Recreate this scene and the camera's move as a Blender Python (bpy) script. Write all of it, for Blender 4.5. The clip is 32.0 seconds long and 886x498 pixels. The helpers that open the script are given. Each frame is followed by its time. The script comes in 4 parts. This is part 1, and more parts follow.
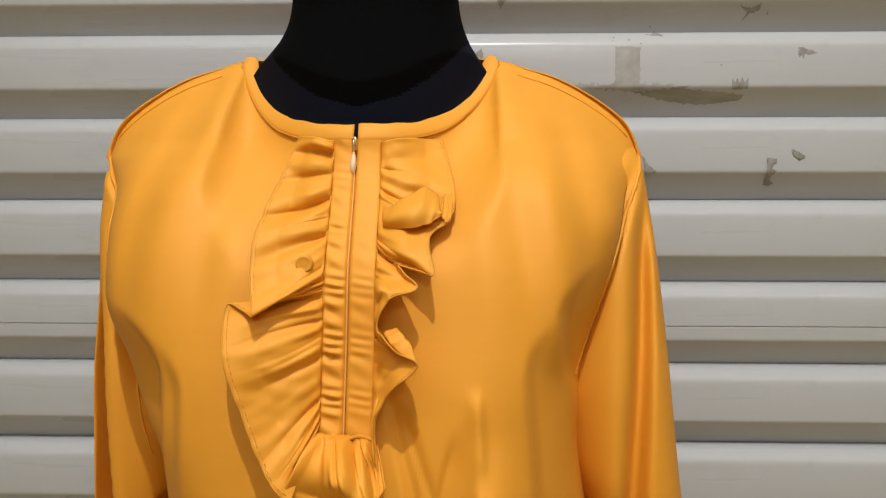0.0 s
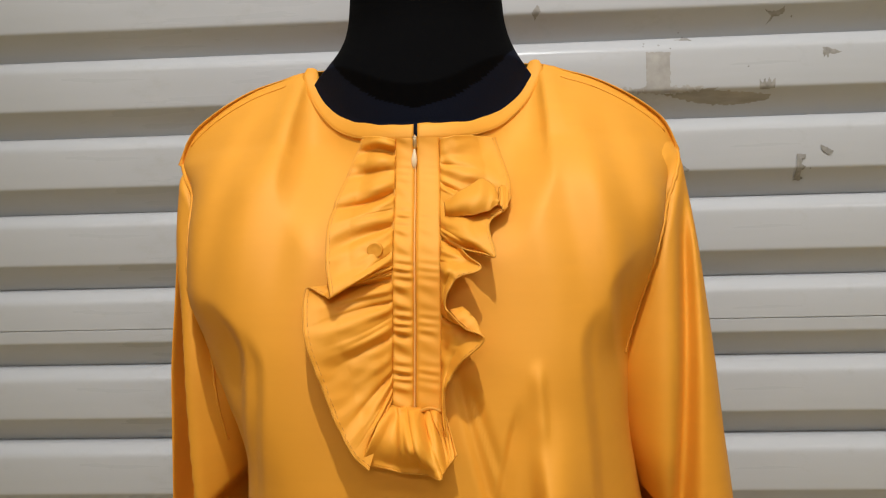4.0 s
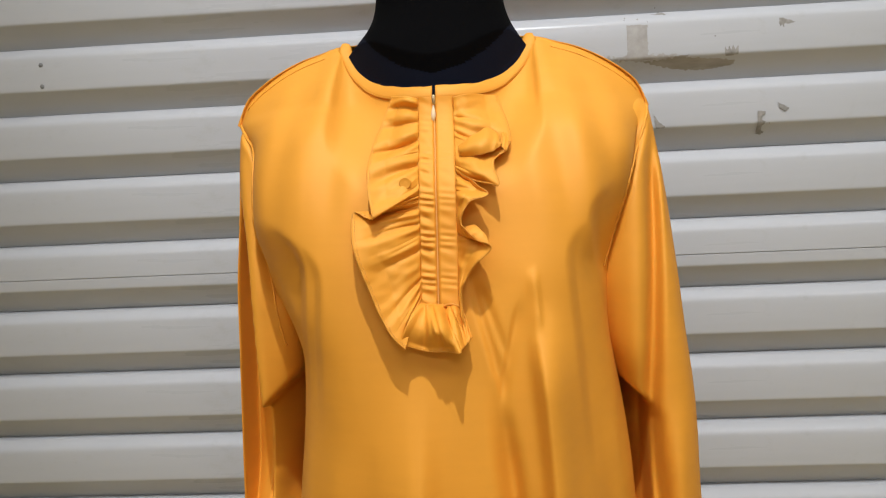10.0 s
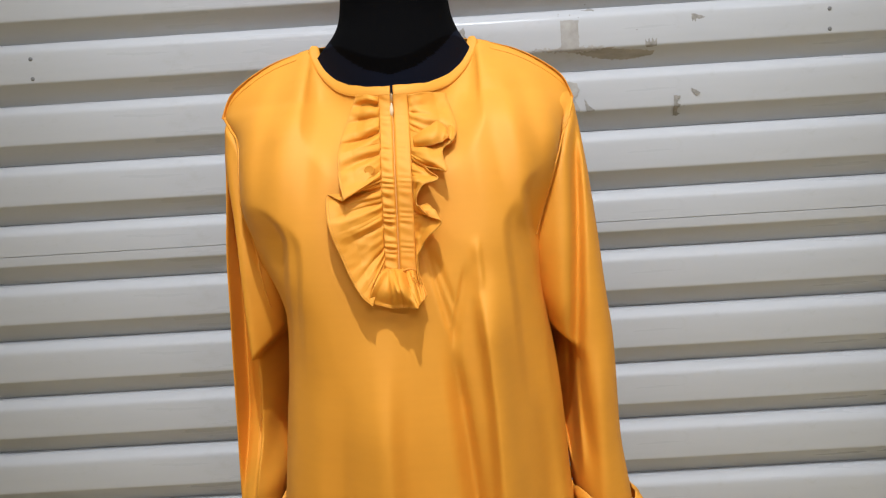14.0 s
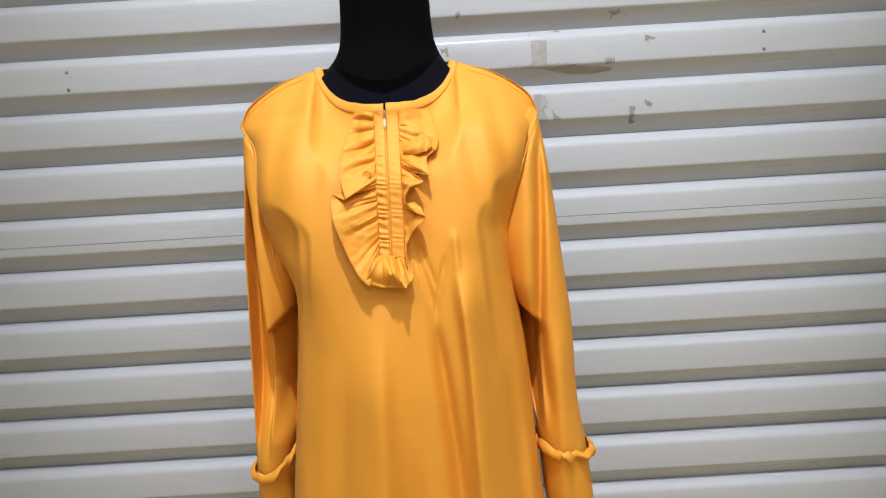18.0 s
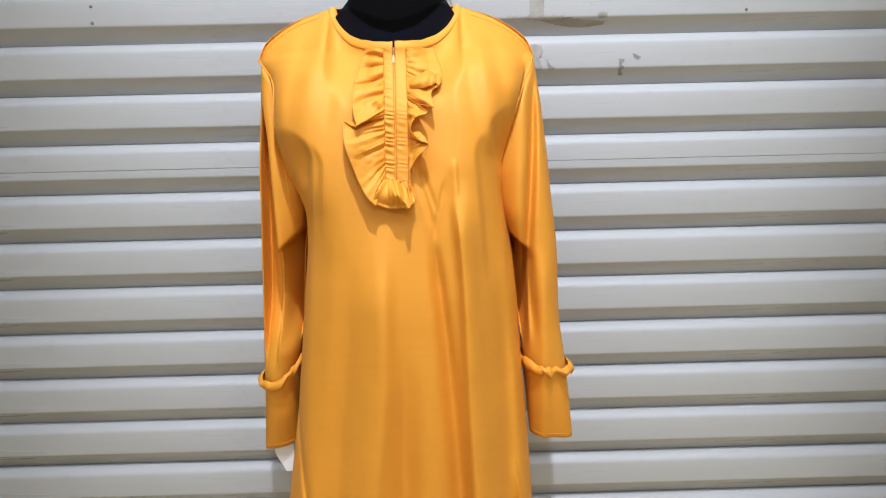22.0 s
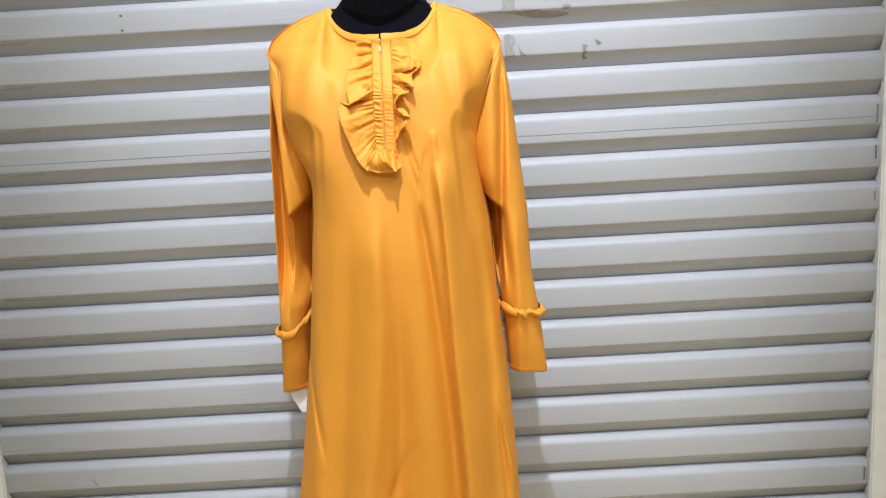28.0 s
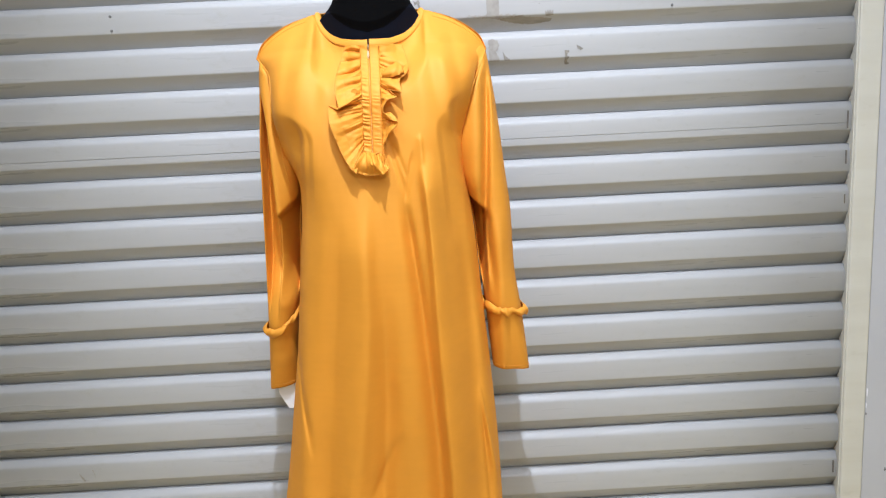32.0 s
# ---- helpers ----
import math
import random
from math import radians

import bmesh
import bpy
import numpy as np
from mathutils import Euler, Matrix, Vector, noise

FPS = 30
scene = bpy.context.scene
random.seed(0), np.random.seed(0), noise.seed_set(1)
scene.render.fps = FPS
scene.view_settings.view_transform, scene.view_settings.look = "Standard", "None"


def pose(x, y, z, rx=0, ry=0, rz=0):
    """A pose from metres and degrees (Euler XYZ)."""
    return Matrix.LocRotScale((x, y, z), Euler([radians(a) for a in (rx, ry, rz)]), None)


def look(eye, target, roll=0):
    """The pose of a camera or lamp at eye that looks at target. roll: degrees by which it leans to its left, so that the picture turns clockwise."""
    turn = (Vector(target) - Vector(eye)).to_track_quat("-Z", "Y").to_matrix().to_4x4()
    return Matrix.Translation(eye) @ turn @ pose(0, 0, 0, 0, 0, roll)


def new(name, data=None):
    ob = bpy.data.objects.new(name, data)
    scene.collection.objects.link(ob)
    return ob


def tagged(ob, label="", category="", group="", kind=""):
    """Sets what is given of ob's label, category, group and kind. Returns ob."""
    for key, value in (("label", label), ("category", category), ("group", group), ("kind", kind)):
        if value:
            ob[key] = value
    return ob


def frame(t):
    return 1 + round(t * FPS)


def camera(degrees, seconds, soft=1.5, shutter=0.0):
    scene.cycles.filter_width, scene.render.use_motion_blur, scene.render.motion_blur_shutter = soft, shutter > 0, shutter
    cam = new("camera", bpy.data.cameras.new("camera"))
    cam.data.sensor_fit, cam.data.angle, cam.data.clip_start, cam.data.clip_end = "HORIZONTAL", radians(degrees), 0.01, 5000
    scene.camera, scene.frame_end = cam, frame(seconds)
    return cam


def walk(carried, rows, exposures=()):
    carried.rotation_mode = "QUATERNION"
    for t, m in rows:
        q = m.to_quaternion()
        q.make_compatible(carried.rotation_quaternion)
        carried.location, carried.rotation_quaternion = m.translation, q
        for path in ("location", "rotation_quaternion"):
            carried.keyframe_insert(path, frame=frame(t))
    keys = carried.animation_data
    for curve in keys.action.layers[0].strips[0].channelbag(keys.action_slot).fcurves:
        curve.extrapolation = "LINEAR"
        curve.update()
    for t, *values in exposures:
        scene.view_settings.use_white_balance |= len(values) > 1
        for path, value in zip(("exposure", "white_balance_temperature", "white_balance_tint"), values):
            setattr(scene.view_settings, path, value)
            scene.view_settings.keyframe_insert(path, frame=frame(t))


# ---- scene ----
cam = camera(60.7, 32.0, soft=1.15)
PATH = [
    (0, (0.065, -0.735, 1.337), (0.007, 1.259, 1.19), 0.0),
    (0.5, (0.06, -0.734, 1.331), (-0.007, 1.261, 1.207), -1.1),
    (1, (0.057, -0.74, 1.332), (-0.026, 1.255, 1.218), -1.1),
    (1.5, (0.06, -0.745, 1.33), (-0.022, 1.25, 1.219), -1.2),
    (2, (0.057, -0.75, 1.328), (-0.023, 1.246, 1.218), -1.4),
    (2.5, (0.054, -0.76, 1.327), (-0.04, 1.236, 1.228), -1.9),
    (3, (0.052, -0.767, 1.325), (-0.055, 1.228, 1.235), -1.6),
    (3.5, (0.046, -0.768, 1.321), (-0.064, 1.227, 1.233), -1.5),
    (5.5, (0.041, -0.783, 1.299), (-0.088, 1.211, 1.224), -1.8),
    (6, (0.041, -0.784, 1.285), (-0.108, 1.207, 1.17), -1.6),
    (6.5, (0.036, -0.786, 1.276), (-0.116, 1.202, 1.119), -1.1),
    (7, (0.034, -0.798, 1.274), (-0.112, 1.19, 1.108), -1.1),
    (7.5, (0.03, -0.813, 1.276), (-0.111, 1.175, 1.114), -1.4),
    (8, (0.025, -0.829, 1.28), (-0.11, 1.161, 1.138), -2.0),
    (8.5, (0.027, -0.844, 1.28), (-0.116, 1.147, 1.149), -2.0),
    (9, (0.031, -0.862, 1.281), (-0.1, 1.13, 1.154), -2.2),
    (9.5, (0.033, -0.878, 1.281), (-0.1, 1.113, 1.15), -2.2),
    (10, (0.041, -0.898, 1.287), (-0.085, 1.093, 1.154), -2.6),
    (10.5, (0.045, -0.922, 1.288), (-0.063, 1.071, 1.156), -2.9),
    (11, (0.045, -0.934, 1.287), (-0.075, 1.057, 1.132), -3.2),
    (11.5, (0.047, -0.947, 1.29), (-0.056, 1.041, 1.106), -3.6),
    (12, (0.052, -0.962, 1.291), (-0.04, 1.026, 1.095), -3.6),
    (12.5, (0.054, -0.975, 1.295), (-0.023, 1.013, 1.086), -3.7),
    (13, (0.053, -0.991, 1.298), (0.004, 0.997, 1.084), -3.2),
    (13.5, (0.054, -1.007, 1.3), (0.018, 0.981, 1.084), -3.0),
    (14, (0.051, -1.018, 1.304), (0.022, 0.968, 1.072), -3.5),
    (14.5, (0.049, -1.035, 1.306), (0.04, 0.951, 1.067), -3.0),
    (15, (0.049, -1.049, 1.31), (0.046, 0.935, 1.064), -2.9),
    (15.5, (0.053, -1.066, 1.314), (0.049, 0.916, 1.046), -3.1),
    (17.5, (0.064, -1.146, 1.319), (0.064, 0.838, 1.066), -3.4),
    (18, (0.06, -1.165, 1.32), (0.055, 0.818, 1.063), -3.4),
    (18.5, (0.065, -1.184, 1.316), (0.048, 0.797, 1.042), -3.6),
    (19, (0.065, -1.199, 1.312), (0.067, 0.782, 1.033), -3.1),
    (19.5, (0.061, -1.21, 1.305), (0.074, 0.773, 1.039), -2.0),
    (20, (0.059, -1.219, 1.296), (0.063, 0.76, 1.008), -1.7),
    (20.5, (0.054, -1.224, 1.291), (0.048, 0.75, 0.973), -1.7),
    (21, (0.054, -1.229, 1.289), (0.049, 0.742, 0.949), -2.0),
    (21.5, (0.053, -1.242, 1.289), (0.068, 0.729, 0.954), -2.0),
    (22, (0.046, -1.259, 1.281), (0.067, 0.712, 0.942), -1.3),
    (22.5, (0.045, -1.278, 1.28), (0.101, 0.697, 0.967), -1.0),
    (23, (0.052, -1.317, 1.281), (0.113, 0.661, 0.993), -1.1),
    (23.5, (0.05, -1.358, 1.274), (0.102, 0.62, 0.985), -0.8),
    (24, (0.047, -1.375, 1.27), (0.091, 0.603, 0.979), -0.5),
    (24.5, (0.055, -1.39, 1.269), (0.102, 0.583, 0.949), -1.2),
    (25, (0.055, -1.404, 1.262), (0.087, 0.569, 0.937), -0.9),
    (25.5, (0.051, -1.416, 1.261), (0.046, 0.559, 0.941), -1.3),
    (27.5, (0.078, -1.435, 1.246), (0.036, 0.537, 0.915), -2.4),
    (28, (0.085, -1.438, 1.242), (0.069, 0.535, 0.915), -3.3),
    (28.5, (0.089, -1.442, 1.244), (0.095, 0.534, 0.93), -3.3),
    (29, (0.097, -1.449, 1.248), (0.145, 0.53, 0.96), -3.2),
    (29.5, (0.09, -1.448, 1.248), (0.129, 0.529, 0.949), -3.1),
    (30, (0.093, -1.439, 1.246), (0.112, 0.533, 0.913), -3.0),
    (30.5, (0.086, -1.447, 1.247), (0.105, 0.524, 0.91), -2.8),
    (31, (0.081, -1.452, 1.247), (0.109, 0.517, 0.897), -2.9),
    (31.5, (0.081, -1.46, 1.243), (0.109, 0.513, 0.917), -2.6),
    (32, (0.078, -1.469, 1.254), (0.112, 0.501, 0.915), -2.8),
]
EXPOSURE = [(0, -0.80, 6850, 9), (3.5, -0.73, 6750, 9), (8, -0.64, 6500, 10), (13, -0.50, 6200, 10), (19, -0.31, 6000, 10), (24, -0.18, 5900, 10), (32, -0.11, 5850, 10)]
walk(cam, [(t, look(eye, target, roll)) for t, eye, target, roll in PATH], EXPOSURE)

# ---- light ----
world = bpy.data.worlds.new("interior")
scene.world = world
world.use_nodes = True
world.node_tree.nodes["Background"].inputs["Color"].default_value = (1.0, 0.98, 0.95, 1)
world.node_tree.nodes["Background"].inputs["Strength"].default_value = 0.05


def aimed(name, kind, energy, colour, m):
    data = bpy.data.lights.new(name, kind)
    data.energy, data.color = energy, colour
    new(name, data).matrix_world = m
    return data


SPOT = (0.073, -1.24, 3.06)
AIM = (0.20, -0.1, 0.32)
spot = aimed("spot_light", "SPOT", 215, (0.95, 0.965, 1.0), look(SPOT, AIM))
spot.spot_size, spot.spot_blend, spot.shadow_soft_size = radians(76), 1.0, 0.018
# three unseen strips: middle x, y, length, power; the last two are added fill
ADDED_STRIPS = ((-0.15, -0.45, 2.3, 7), (0.2, -1.75, 5.2, 62), (0.4, -4.2, 1.2, 95))
for strip_x, strip_y, length, power in ADDED_STRIPS:
    strip = aimed("added_strip_light", "AREA", power, (0.95, 0.962, 0.98), pose(strip_x, strip_y, 3.055))
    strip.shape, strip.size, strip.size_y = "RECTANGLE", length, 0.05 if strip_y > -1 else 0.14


# ---- materials ----
class Mat:
    """A node material on a principled shader, with short calls for noise, ramps and bump."""

    def __init__(self, name, colour, rough=0.5, metal=0.0, **inputs):
        self.m = bpy.data.materials.new(name)
        self.m.use_nodes = True
        self.t = self.m.node_tree
        self.b = self.t.nodes["Principled BSDF"]
        self.set("Base Color", (*colour, 1))
        self.set("Roughness", rough)
        self.set("Metallic", metal)
        for key, value in inputs.items():
            self.set(key.replace("_", " "), value)

    def set(self, key, value):
        self.b.inputs[key].default_value = value

    def node(self, kind, **inputs):
        n = self.t.nodes.new(kind)
        for key, value in inputs.items():
            n.inputs[key].default_value = value
        return n

    def link(self, a, b):
        self.t.links.new(a, b)

    def noise(self, scale, detail=4.0, stretch=(1, 1, 1), rough=0.55):
        co = self.t.nodes.new("ShaderNodeTexCoord")
        mp = self.t.nodes.new("ShaderNodeMapping")
        mp.inputs["Scale"].default_value = stretch
        n = self.node("ShaderNodeTexNoise", Scale=scale, Detail=detail, Roughness=rough)
        self.link(co.outputs["Object"], mp.inputs["Vector"])
        self.link(mp.outputs["Vector"], n.inputs["Vector"])
        return n.outputs["Fac"]

    def ramp(self, fac, *stops):
        r = self.t.nodes.new("ShaderNodeValToRGB")
        while len(r.color_ramp.elements) < len(stops):
            r.color_ramp.elements.new(0.5)
        for e, (p, c) in zip(r.color_ramp.elements, stops):
            e.position, e.color = p, (*c, 1)
        self.link(fac, r.inputs["Fac"])
        return r.outputs["Color"]

    def mix(self, a, b, fac=1.0, how="MULTIPLY"):
        n = self.t.nodes.new("ShaderNodeMix")
        n.data_type, n.blend_type = "RGBA", how
        if isinstance(fac, float):
            n.inputs[0].default_value = fac
        else:
            self.link(fac, n.inputs[0])
        for s, v in ((n.inputs[6], a), (n.inputs[7], b)):
            if isinstance(v, tuple):
                s.default_value = (*v, 1)
            else:
                self.link(v, s)
        return n.outputs[2]

    def colour(self, out):
        self.link(out, self.b.inputs["Base Color"])
        return self

    def rough(self, fac, lo, hi):
        r = self.node("ShaderNodeMapRange")
        r.inputs[3].default_value, r.inputs[4].default_value = lo, hi
        self.link(fac, r.inputs[0])
        self.link(r.outputs[0], self.b.inputs["Roughness"])
        return self

    def bump(self, *layers):
        last = None
        for fac, strength, distance in layers:
            n = self.node("ShaderNodeBump", Strength=strength, Distance=distance)
            self.link(fac, n.inputs["Height"])
            if last:
                self.link(last, n.inputs["Normal"])
            last = n.outputs["Normal"]
        self.link(last, self.b.inputs["Normal"])
        return self


def satin(name, tone):
    """Mustard satin: a deep warm base under a broad pale gloss, with a fine weave, faint slubs and soft creases."""
    m = Mat(name, tone, 0.62, 0.06)
    m.set("Specular IOR Level", 0.56)
    m.set("Specular Tint", (1.0, 0.94, 0.80, 1))
    weave = m.noise(1500, 2.0, (1, 1, 2.2))
    slub = m.noise(45, 3.0, (0.25, 1, 3.0))
    broad = m.noise(7, 3.0)
    low = tuple(c * 0.94 for c in tone)
    high = tuple(min(1, c * 1.05) for c in tone)
    base = m.ramp(broad, (0.3, low), (0.7, high))
    m.colour(m.mix(base, m.ramp(slub, (0.25, (0.95, 0.95, 0.94)), (0.75, (1, 1, 1))), 0.6))
    m.rough(broad, 0.60, 0.68)
    m.bump((weave, 0.14, 0.0003), (slub, 0.07, 0.0010), (m.noise(14, 3.0), 0.05, 0.006))
    return m.m


CLOTH = (0.74, 0.308, 0.024)
M_CLOTH = satin("mustard_satin", CLOTH)
M_HEM = satin("mustard_stitched_edge", (0.64, 0.265, 0.022))
M_THREAD = Mat("mustard_thread", (0.62, 0.27, 0.035), 0.7).m
M_TAPE = Mat("zip_tape", (0.72, 0.36, 0.10), 0.8).m
M_METAL = Mat("zip_metal", (0.75, 0.62, 0.42), 0.3, 1.0).m
M_PULL = Mat("zip_pull_enamel", (0.85, 0.68, 0.45), 0.25).m


def enamel(name, tone, dirt, rough=0.38):
    """Baked paint on rolled steel: streaks, smears and faint dents."""
    m = Mat(name, tone, rough)
    m.set("Specular IOR Level", 0.4)
    streak = m.noise(5, 5.0, (0.5, 1, 6))
    spots = m.noise(38, 6.0, (0.6, 1, 1), 0.7)
    base = m.ramp(streak, (0.3, dirt), (0.65, tone))
    m.colour(m.mix(base, m.ramp(spots, (0.28, (0.86, 0.84, 0.80)), (0.42, (1, 1, 1))), 0.55))
    m.rough(streak, rough + 0.08, rough - 0.06)
    m.bump((m.noise(4, 2.0, (0.6, 1, 4)), 0.10, 0.01), (m.noise(420, 3.0), 0.05, 0.0005))
    return m.m


M_SLAT = enamel("shutter_paint", (0.445, 0.454, 0.474), (0.415, 0.422, 0.436), 0.28)
M_RAIL = enamel("rail_paint", (0.54, 0.535, 0.49), (0.50, 0.49, 0.44), 0.45)
M_RES = Mat("old_adhesive", (0.34, 0.31, 0.28), 0.8)
M_RES.colour(M_RES.ramp(M_RES.noise(160, 5.0), (0.3, (0.19, 0.18, 0.165)), (0.7, (0.33, 0.315, 0.29))))
M_RES = M_RES.m
M_GLUE = Mat("pale_adhesive", (0.40, 0.37, 0.33), 0.7)
M_GLUE.colour(M_GLUE.ramp(M_GLUE.noise(90, 5.0), (0.3, (0.30, 0.285, 0.265)), (0.7, (0.39, 0.375, 0.355))))
M_GLUE = M_GLUE.m
M_SMEAR = Mat("brown_smear", (0.36, 0.32, 0.25), 0.7)
M_SMEAR.colour(M_SMEAR.ramp(M_SMEAR.noise(70, 5.0, (0.3, 1, 1)), (0.3, (0.23, 0.21, 0.175)), (0.7, (0.36, 0.335, 0.29))))
M_SMEAR = M_SMEAR.m
M_RIVET = Mat("rivet_steel", (0.17, 0.17, 0.17), 0.6, 0.2).m
M_DARK = Mat("dark_rubber", (0.13, 0.12, 0.11), 0.7).m
M_PAPER = Mat("tag_paper", (0.82, 0.82, 0.86), 0.7).m


def plaster(name, tone):
    m = Mat(name, tone, 0.75)
    m.colour(m.ramp(m.noise(3, 5.0), (0.3, tuple(c * 0.93 for c in tone)), (0.7, tone)))
    m.bump((m.noise(60, 4.0), 0.15, 0.003), (m.noise(9, 3.0), 0.1, 0.01))
    return m.m


M_WALL = plaster("cool_white_wall", (0.45, 0.46, 0.50))
M_CEIL = plaster("ceiling_paint", (0.72, 0.72, 0.70))
M_FLOOR = plaster("floor_tile", (0.60, 0.475, 0.20))
M_HALL = plaster("hall_paint", (0.42, 0.36, 0.26))

M_NAVY = Mat("navy_jersey", (0.0036, 0.0052, 0.0125), 0.9)
M_NAVY.set("Specular IOR Level", 0.1)
M_NAVY.bump((M_NAVY.noise(700, 2.0), 0.3, 0.0006),)
M_NAVY = M_NAVY.m
M_BLACK = Mat("black_neck_cover", (0.0012, 0.0012, 0.0014), 0.9)
M_BLACK.set("Specular IOR Level", 0.05)
M_BLACK.bump((M_BLACK.noise(500, 2.0), 0.2, 0.0006),)
M_BLACK = M_BLACK.m
M_LAMP = Mat("lamp_housing", (0.7, 0.7, 0.7), 0.4).m


# ---- mesh helpers ----
def curve(*rows):
    """A smooth function through rows of (at, value), rising or falling in at."""
    rows = sorted(rows)
    xs = [r[0] for r in rows]
    ys = [r[1] for r in rows]
    slope = []
    for i in range(len(xs)):
        a, b = max(i - 1, 0), min(i + 1, len(xs) - 1)
        slope.append((ys[b] - ys[a]) / (xs[b] - xs[a]))

    def f(x):
        if x <= xs[0]:
            return ys[0]
        if x >= xs[-1]:
            return ys[-1]
        i = max(j for j in range(len(xs) - 1) if xs[j] <= x)
        h = xs[i + 1] - xs[i]
        u = (x - xs[i]) / h
        return ((1 + 2 * u) * (1 - u) ** 2 * ys[i] + u * (1 - u) ** 2 * h * slope[i] + u * u * (3 - 2 * u) * ys[i + 1] + u * u * (u - 1) * h * slope[i + 1])

    return f


def path(points, n):
    """n + 1 points of a Catmull-Rom line through the points."""
    p = [Vector(q) for q in points]
    p = [2 * p[0] - p[1]] + p + [2 * p[-1] - p[-2]]
    out, m = [], len(points) - 1
    for j in range(n + 1):
        u = j / n * m
        i = min(int(u), m - 1)
        u -= i
        a, b, c, d = p[i:i + 4]
        out.append(0.5 * (2 * b + (c - a) * u + (2 * a - 5 * b + 4 * c - d) * u * u + (3 * b - a - 3 * c + d) * u ** 3))
    return out


def step(a, b, x):
    u = min(1, max(0, (x - a) / (b - a)))
    return u * u * (3 - 2 * u)


def bell(x):
    return math.exp(-x * x)


def link_mesh(name, bm, material, parent=None, label="", smooth=True):
    me = bpy.data.meshes.new(name)
    bm.normal_update()
    bm.to_mesh(me)
    bm.free()
    for m in material if isinstance(material, (list, tuple)) else [material]:
        me.materials.append(m)
    if smooth:
        me.polygons.foreach_set("use_smooth", [True] * len(me.polygons))
    ob = new(name, me)
    ob.parent = parent
    if parent and not parent.parent:
        ob.matrix_parent_inverse = parent.matrix_basis.inverted()
    return tagged(ob, label)


def part(name, bm, material, parent, label="", smooth=True):
    return link_mesh(name, bm, material, parent, label, smooth)


def grid(bm, rows, close=False):
    """Faces over rows of points; close joins each row's end to its start."""
    vs = [[bm.verts.new(p) for p in r] for r in rows]
    for a, b in zip(vs, vs[1:]):
        n = len(a)
        for i in range(n if close else n - 1):
            j = (i + 1) % n
            bm.faces.new((a[i], a[j], b[j], b[i]))
    return vs


def tube(bm, line, radius, sides=6):
    rows = []
    for i, p in enumerate(line):
        d = (line[min(i + 1, len(line) - 1)] - line[max(i - 1, 0)]).normalized()
        u = d.orthogonal().normalized() if i == 0 else (u - d * u.dot(d)).normalized()
        v = d.cross(u)
        r = radius(i / (len(line) - 1)) if callable(radius) else radius
        rows.append([p + r * (u * math.cos(a) + v * math.sin(a)) for a in (2 * math.pi * k / sides for k in range(sides))])
    vs = grid(bm, rows, True)
    for end in (vs[0][::-1], vs[-1]):
        bm.faces.new(end)


def box(bm, lo, hi, bevel=0.0):
    r = bmesh.ops.create_cube(bm, size=1)
    for v in r["verts"]:
        v.co = Vector([lo[i] + (v.co[i] + 0.5) * (hi[i] - lo[i]) for i in range(3)])
    if bevel:
        bmesh.ops.bevel(bm, geom=list({e for v in r["verts"] for e in v.link_edges}), offset=bevel, segments=2, affect="EDGES", profile=0.5)


def thick(ob, t, offset=0.0):
    m = ob.modifiers.new("thickness", "SOLIDIFY")
    m.thickness, m.offset = t, offset
    return ob


# ---- the setting ----
X_LEFT, X_RIGHT = -0.836, 0.907
RAIL = 0.046
HALL_Y, HALL_X, HALL_Z = -5.0, 3.2, 3.2


def setting(name, lo, hi, material, label, category, bevel=0.0):
    bm = bmesh.new()
    box(bm, lo, hi, bevel)
    return tagged(link_mesh(name, bm, material, None, smooth=False), label, category, kind="structure")


setting("floor", (-HALL_X, HALL_Y, -0.1), (HALL_X, 0.3, 0), M_FLOOR, "plain beige floor below the shutter", "floor")
setting("ceiling", (-HALL_X, HALL_Y, HALL_Z), (HALL_X, 0.3, HALL_Z + 0.1), M_CEIL, "plain pale ceiling over the hall", "ceiling")
setting("wall_north_right", (X_RIGHT + RAIL + 0.002, -0.012, 0), (HALL_X, 0.2, HALL_Z), M_WALL, "cool white painted wall beside the shutter rail", "wall")
setting("wall_north_left", (-HALL_X, -0.012, 0), (X_LEFT - RAIL - 0.002, 0.2, HALL_Z), M_WALL, "cool white painted wall beside the shutter rail", "wall")
setting("wall_north_top", (X_LEFT - RAIL - 0.002, -0.012, 2.68), (X_RIGHT + RAIL + 0.002, 0.2, HALL_Z), M_WALL, "cool white painted wall above the shutter", "wall")
setting("wall_north_back", (X_LEFT - RAIL - 0.002, 0.12, 0), (X_RIGHT + RAIL + 0.002, 0.2, 2.68), M_WALL, "plain wall behind the shutter", "wall")
setting("wall_east", (HALL_X, HALL_Y, 0), (HALL_X + 0.1, 0.3, HALL_Z), M_HALL, "plain dull wall of the hall", "wall")
setting("wall_west", (-HALL_X - 0.1, HALL_Y, 0), (-HALL_X, 0.3, HALL_Z), M_HALL, "plain dull wall of the hall", "wall")
setting("wall_south", (-HALL_X, HALL_Y - 0.1, 0), (HALL_X, HALL_Y, HALL_Z), M_HALL, "plain dull wall of the hall", "wall")

# ---- the shutter ----
PITCH, SEAM_TOP, SEAM_EXTRA = 0.08, 1.25, 0.0016
shutter = tagged(new("roller_shutter"), "closed off-white steel roller shutter with worn tape marks", "shutter", kind="structure")

